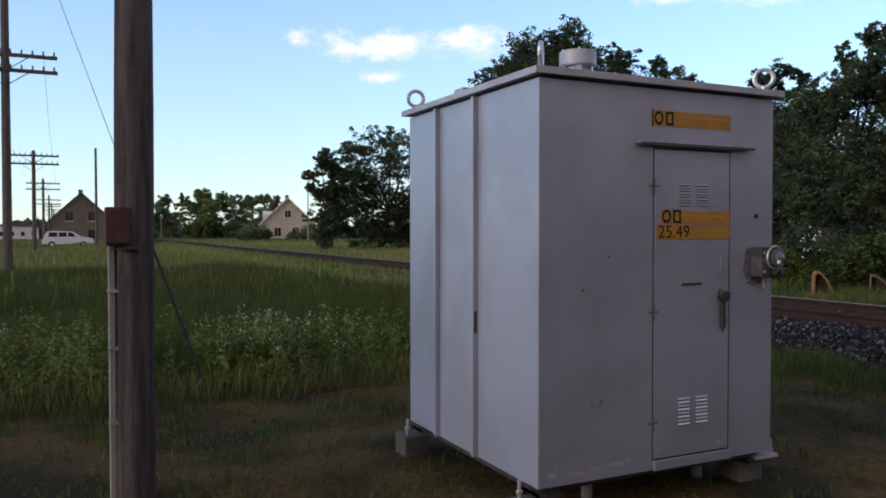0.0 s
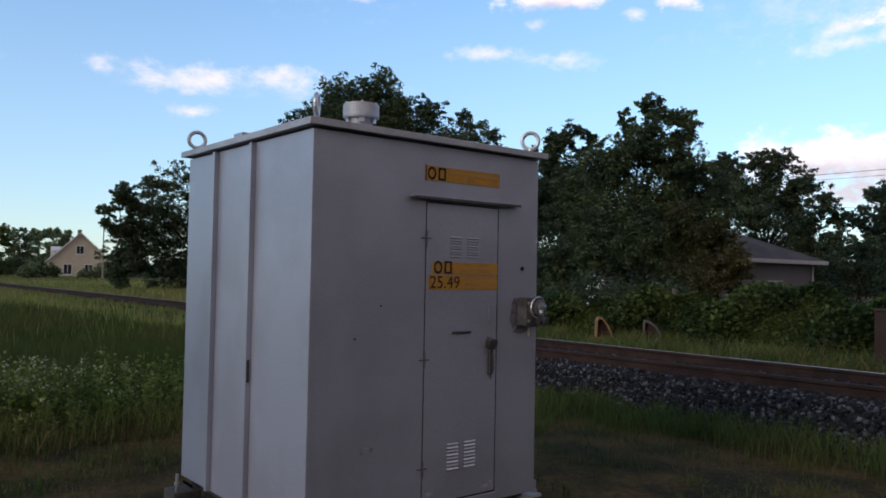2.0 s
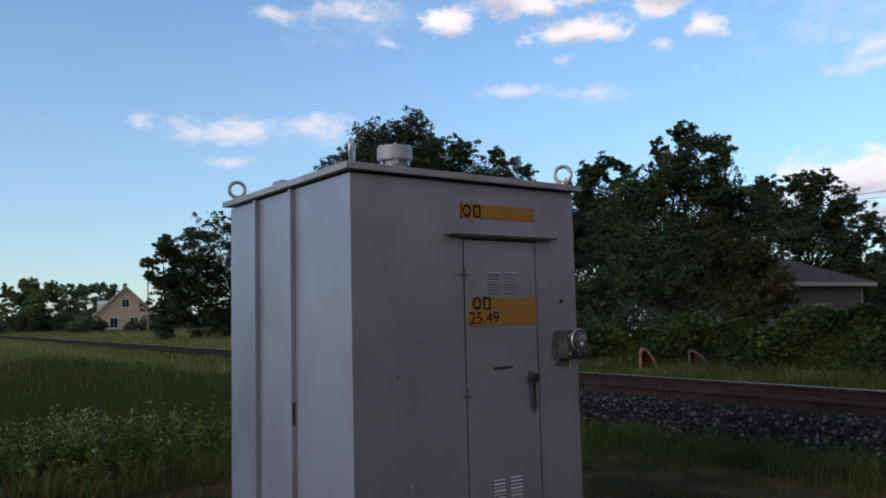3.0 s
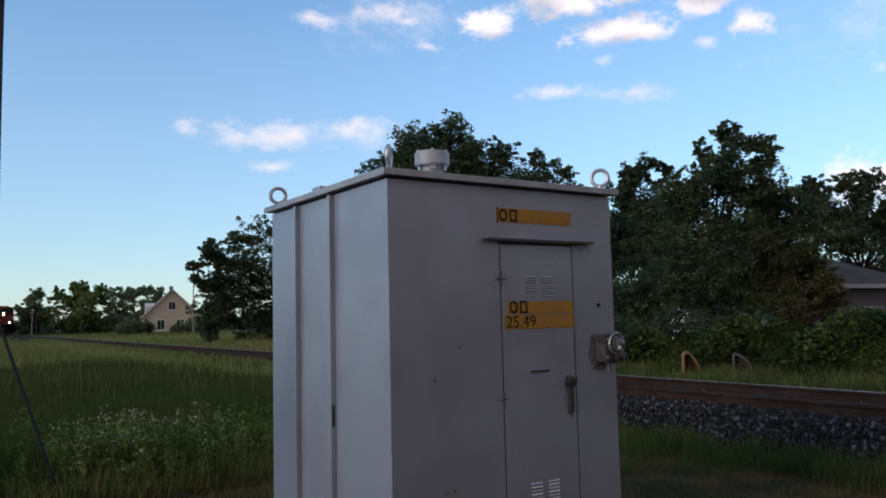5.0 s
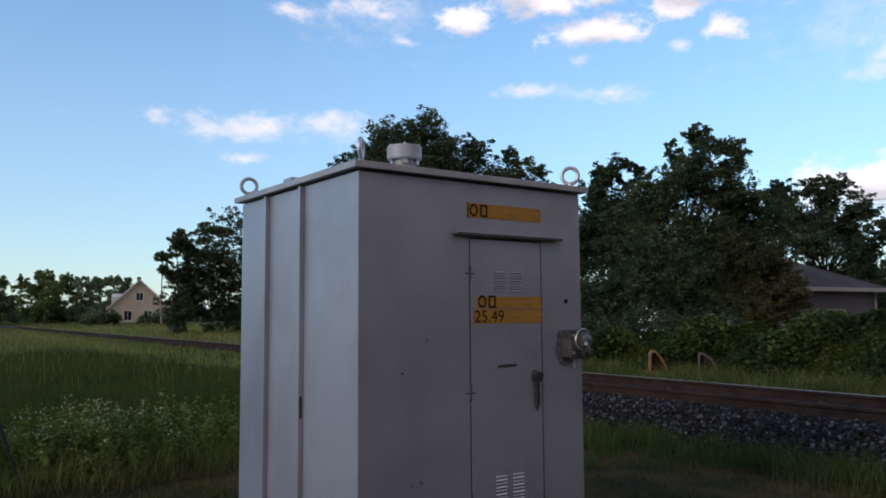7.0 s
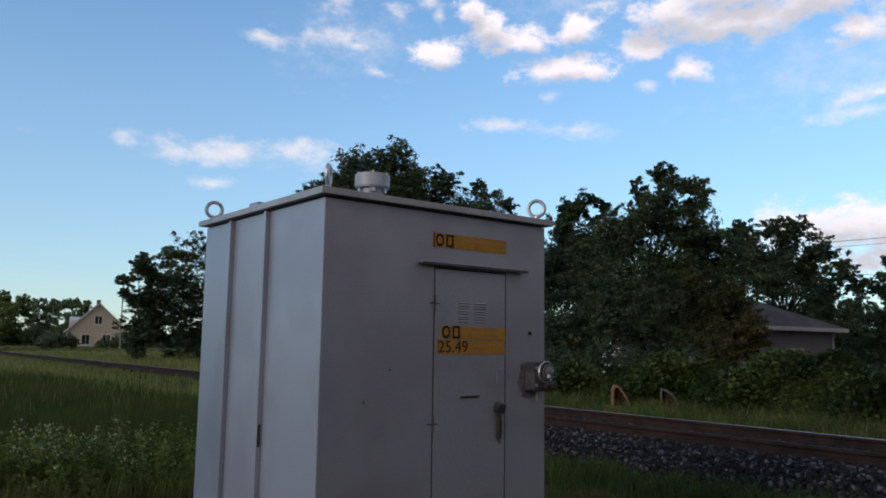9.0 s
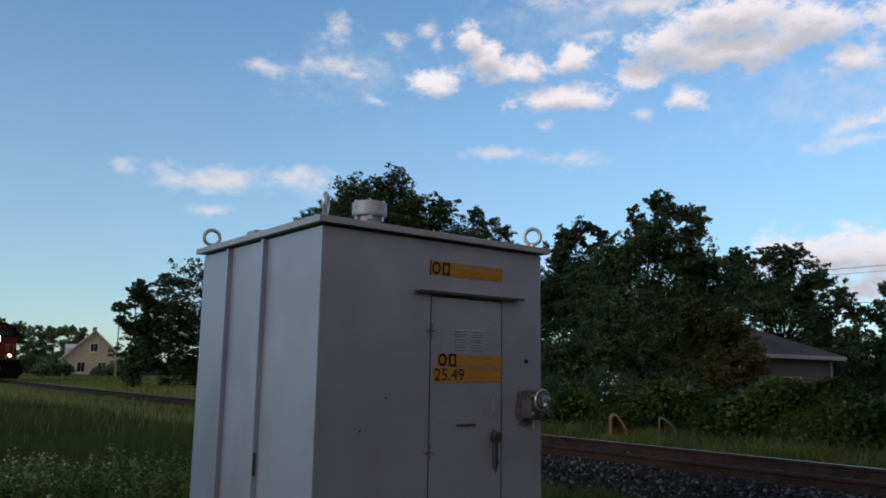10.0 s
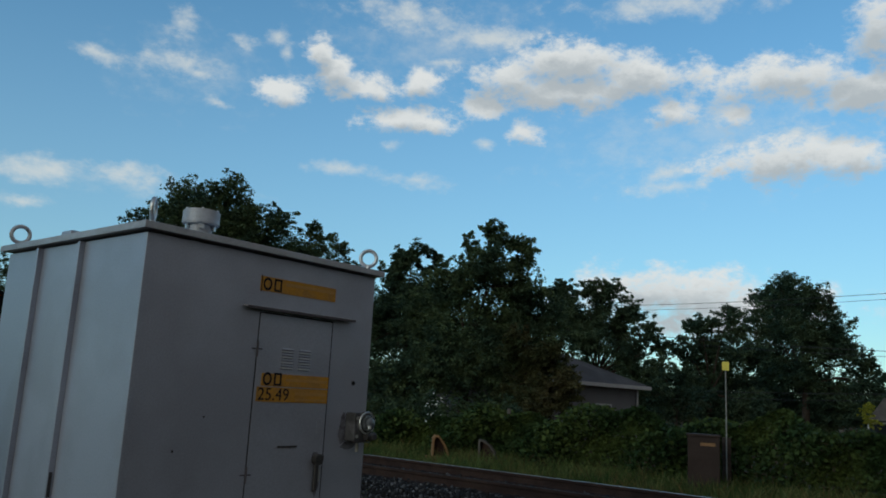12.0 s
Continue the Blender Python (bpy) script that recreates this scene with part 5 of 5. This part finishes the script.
# ---- beside the hedge ----
def make_trackside():
    for k, (az, d, turn) in enumerate(((50.7, 20.8, 12), (54.1, 20.3, -10))):
        q = bearing(az, d, 0.0)
        a = thing("arched_bracket", ("weathered rust-orange" if k == 0 else "faded grey-brown") + " arched metal plate standing in grass", "metal arch", (q.x, q.y, 0.15), turn - az, group="arches beyond the track")
        if k == 0:
            out = [(-0.19, -0.05), (-0.17, 0.46), (-0.12, 0.54), (-0.03, 0.53), (0.12, 0.36), (0.22, 0.18), (0.30, -0.05)]
        else:
            out = [(-0.20, -0.05), (-0.20, 0.45), (-0.19, 0.52), (-0.06, 0.49), (0.10, 0.38), (0.22, 0.22), (0.30, -0.05)]
        inn = [(x * 0.82 + 0.004, z * 0.90) for x, z in out]
        bm = bmesh.new()
        for i in range(len(out) - 1):
            vs = [bm.verts.new((p[0], s, p[1])) for p in (out[i], out[i + 1], inn[i + 1], inn[i]) for s in (-0.10, 0.10)]
            for f in ((0, 2, 4, 6), (7, 5, 3, 1), (0, 1, 3, 2), (6, 4, 5, 7)):
                bm.faces.new([vs[j] for j in f])
        part("rim", bm, ARCH if k == 0 else OLD_WOOD, a)
        part("web", prism(inn, -0.012 + 0.06, 0.012 + 0.06), RUST, a, "dark rusted inner plate")
        part("foot", box(-0.36, -0.12, -0.3, 0.36, 0.12, 0.02), ARCH, a)
    q = bearing(70.3, 17.6, 0)
    m = thing("marker_post", "thin trackside marker post with a square yellow reflector", "marker post", (q.x, q.y, -0.1), -70)
    part("post", cyl((0, 0, 0), (0, 0, 2.65), 0.013, seg=8), CONDUIT, m)
    part("reflector", box(-0.07, -0.03, 2.62, 0.07, -0.01, 2.80, 0.004), REFLECT, m, "square yellow reflector")
    part("base_post", box(-0.09, 0.03, -0.2, 0.09, 0.17, 1.25, 0.01), TIE, m, "dark timber stub")
    q = bearing(68.85, 16.6, 0)
    b = thing("trackside_chest", "dark brown metal trackside chest with an orange label", "cabinet", (q.x, q.y, -0.05), -68)
    part("body", box(-0.30, 0.0, 0.0, 0.30, 0.45, 1.22, 0.015), CHEST, b)
    part("lid", box(-0.32, -0.02, 1.222, 0.32, 0.47, 1.27, 0.012), CHEST, b)
    part("label", box(-0.06, -0.004, 1.05, 0.22, -0.001, 1.11), ARCH, b, "orange label strip")


make_trackside()
for z0, z1, r in ((8.7, 8.4, 0.016), (8.35, 8.1, 0.012), (7.4, 4.85, 0.016), (7.0, 4.6, 0.012), (3.0, 3.25, 0.016), (2.6, 2.9, 0.012)):
    a, b = bearing(57, 60, z0), bearing(88, 46, z1)
    tagged(wire_curve("overhead_wire", sag(a, b, 0.35), r, WIRE), "dark overhead wire beyond the hedge", "wire", "wires beyond the hedge")
q = bearing(16.0, 112)
tagged(part("antenna_mast", cyl((q.x, q.y, -1), (q.x, q.y, 9.6), 0.10, 0.07, 8), CONDUIT), "thin pale antenna mast beside the yellow house", "mast")


# ---- locomotive ----
def make_locomotive():
    """Nose at the local origin, looking along -y; z from the rail head."""
    o = thing("locomotive", "orange and black diesel locomotive with lit headlights on the track", "locomotive", (TRACK_X, 200, RAIL_Z))
    part("frame", box(-1.5, 0.3, 1.15, 1.5, 21.5, 1.55, 0.03), LOCO_BLACK, o)
    part("fuel_tank", box(-1.3, 8, 0.45, 1.3, 14, 1.15, 0.15), LOCO_BLACK, o)
    part("walkway", box(-1.55, 0.0, 1.551, 1.55, 21.6, 1.62), LOCO_WHITE, o, "pale step edge of the walkway")
    part("pilot", prism([(-1.45, 0.12), (-1.5, 1.15), (1.5, 1.15), (1.45, 0.12)], 0.05, 0.3), LOCO_BLACK, o)
    part("coupler", box(-0.15, -0.45, 0.7, 0.15, 0.1, 1.0, 0.04), DARK_STEEL, o)
    bm = prism([(-1.05, 1.62), (-1.05, 2.75), (-0.75, 3.15), (0.75, 3.15), (1.05, 2.75), (1.05, 1.62)], 0.75, 2.3)
    bmesh.ops.bevel(bm, geom=list(bm.edges), offset=0.08, segments=2, affect="EDGES")
    nose = part("nose", bm, ORANGE, o, "bright orange-red nose")
    bm = prism([(-1.5, 1.62), (-1.5, 3.5), (-1.25, 4.1), (-0.6, 4.35), (0.6, 4.35), (1.25, 4.1), (1.5, 3.5), (1.5, 1.62)], 2.2, 4.8)
    cab = part("cab", bm, ORANGE, o, "orange-red cab with a black roof")
    part("cab_roof", prism([(-1.53, 3.52), (-1.27, 4.13), (-0.61, 4.39), (0.61, 4.39), (1.27, 4.13), (1.53, 3.52), (1.45, 3.52), (1.2, 4.06), (0.58, 4.30), (-0.58, 4.30), (-1.2, 4.06), (-1.45, 3.52)], 2.0, 4.9), LOCO_BLACK, cab)
    part("brow", box(-1.40, 2.12, 3.28, 1.40, 2.195, 4.0, 0.02), LOCO_BLACK, cab)
    for x0, x1 in ((-1.15, -0.12), (0.12, 1.15)):
        part("windscreen", box(x0, 2.10, 3.34, x1, 2.119, 3.86, 0.01), GLASS, cab)
    part("number_board", box(-0.28, 2.05, 4.0, 0.28, 2.19, 4.16), LOCO_WHITE, cab)
    part("front_rail", cyl((-1.4, 0.12, 2.66), (-0.45, 0.12, 2.66), 0.022, seg=8), LOCO_WHITE, o)
    part("front_rail", cyl((0.45, 0.12, 2.66), (1.4, 0.12, 2.66), 0.022, seg=8), LOCO_WHITE, o)
    for x in (-0.95, -0.45, 0.45, 0.95):
        part("rail_post", cyl((x, 0.12, 1.62), (x, 0.12, 2.66), 0.02, seg=8), LOCO_WHITE, o)
    part("anticlimber", box(-1.2, -0.18, 1.30, 1.2, 0.04, 1.50, 0.03), LOCO_BLACK, o)
    part("long_hood", box(-0.95, 4.81, 1.62, 0.95, 20.8, 4.1, 0.1), ORANGE, o)
    part("hood_top", box(-1.0, 4.9, 4.11, 1.0, 20.5, 4.45, 0.08), LOCO_BLACK, o)
    # plain pale bands where the owner's mark stands
    for x0, z0, x1, z1 in ((-0.95, 2.60, -0.05, 2.72), (-0.95, 2.08, -0.05, 2.20), (0.66, 2.1, 0.76, 2.72)):
        part("nose_band", box(x0, 0.735, z0, x1, 0.748, z1), LOCO_WHITE, nose)
    part("headlight_housing", box(-0.2, 0.62, 2.82, 0.2, 0.76, 3.34, 0.03), LOCO_BLACK, nose)
    for z in (2.95, 3.21):
        part("headlight", cyl((0, 0.6, z), (0, 0.64, z), 0.085, seg=16), LAMP, nose, "lit white headlight")
    for x in (-0.72, 0.72):
        part("ditch_light_housing", box(x - 0.14, 0.1, 1.70, x + 0.14, 0.3, 1.98, 0.03), LOCO_BLACK, o)
        part("ditch_light", cyl((x, 0.075, 1.84), (x, 0.1, 1.84), 0.09, seg=16), LAMP, o, "lit white ditch light")
    for x in (-1.45, 1.45):
        part("handrail", cyl((x, 0.15, 1.62), (x, 0.15, 2.7), 0.025, seg=8), LOCO_WHITE, o)
        part("handrail", cyl((x, 0.15, 2.68), (x, 2.1, 2.68), 0.02, seg=8), LOCO_WHITE, o)
        part("step_well", box(x - 0.25, 0.3, 0.35, x + 0.25, 0.75, 1.15), LOCO_BLACK, o)
    for y0 in (2.6, 15.4):
        tr = part("truck_frame", box(-1.25, y0, 0.45, 1.25, y0 + 4.2, 0.95, 0.08), LOCO_BLACK, o)
        for i in range(3):
            for x in (-0.753, 0.753):
                part("wheel", cyl((x - 0.07, y0 + 0.5 + i * 1.6, 0.512), (x + 0.07, y0 + 0.5 + i * 1.6, 0.512), 0.51, seg=24), DARK_STEEL, tr)
    return o


loco = make_locomotive()


def motions():
    rows = [(0, 205), (2, 177), (4, 149), (5.5, 127.5), (7, 107.5), (8.5, 87.5), (9.5, 72.0), (10, 63.5), (10.5, 54.5), (11, 45.0), (11.5, 35.2), (12, 25.2)]
    walk(loco, [(t, pose(TRACK_X, y, RAIL_Z)) for t, y in rows])


motions()
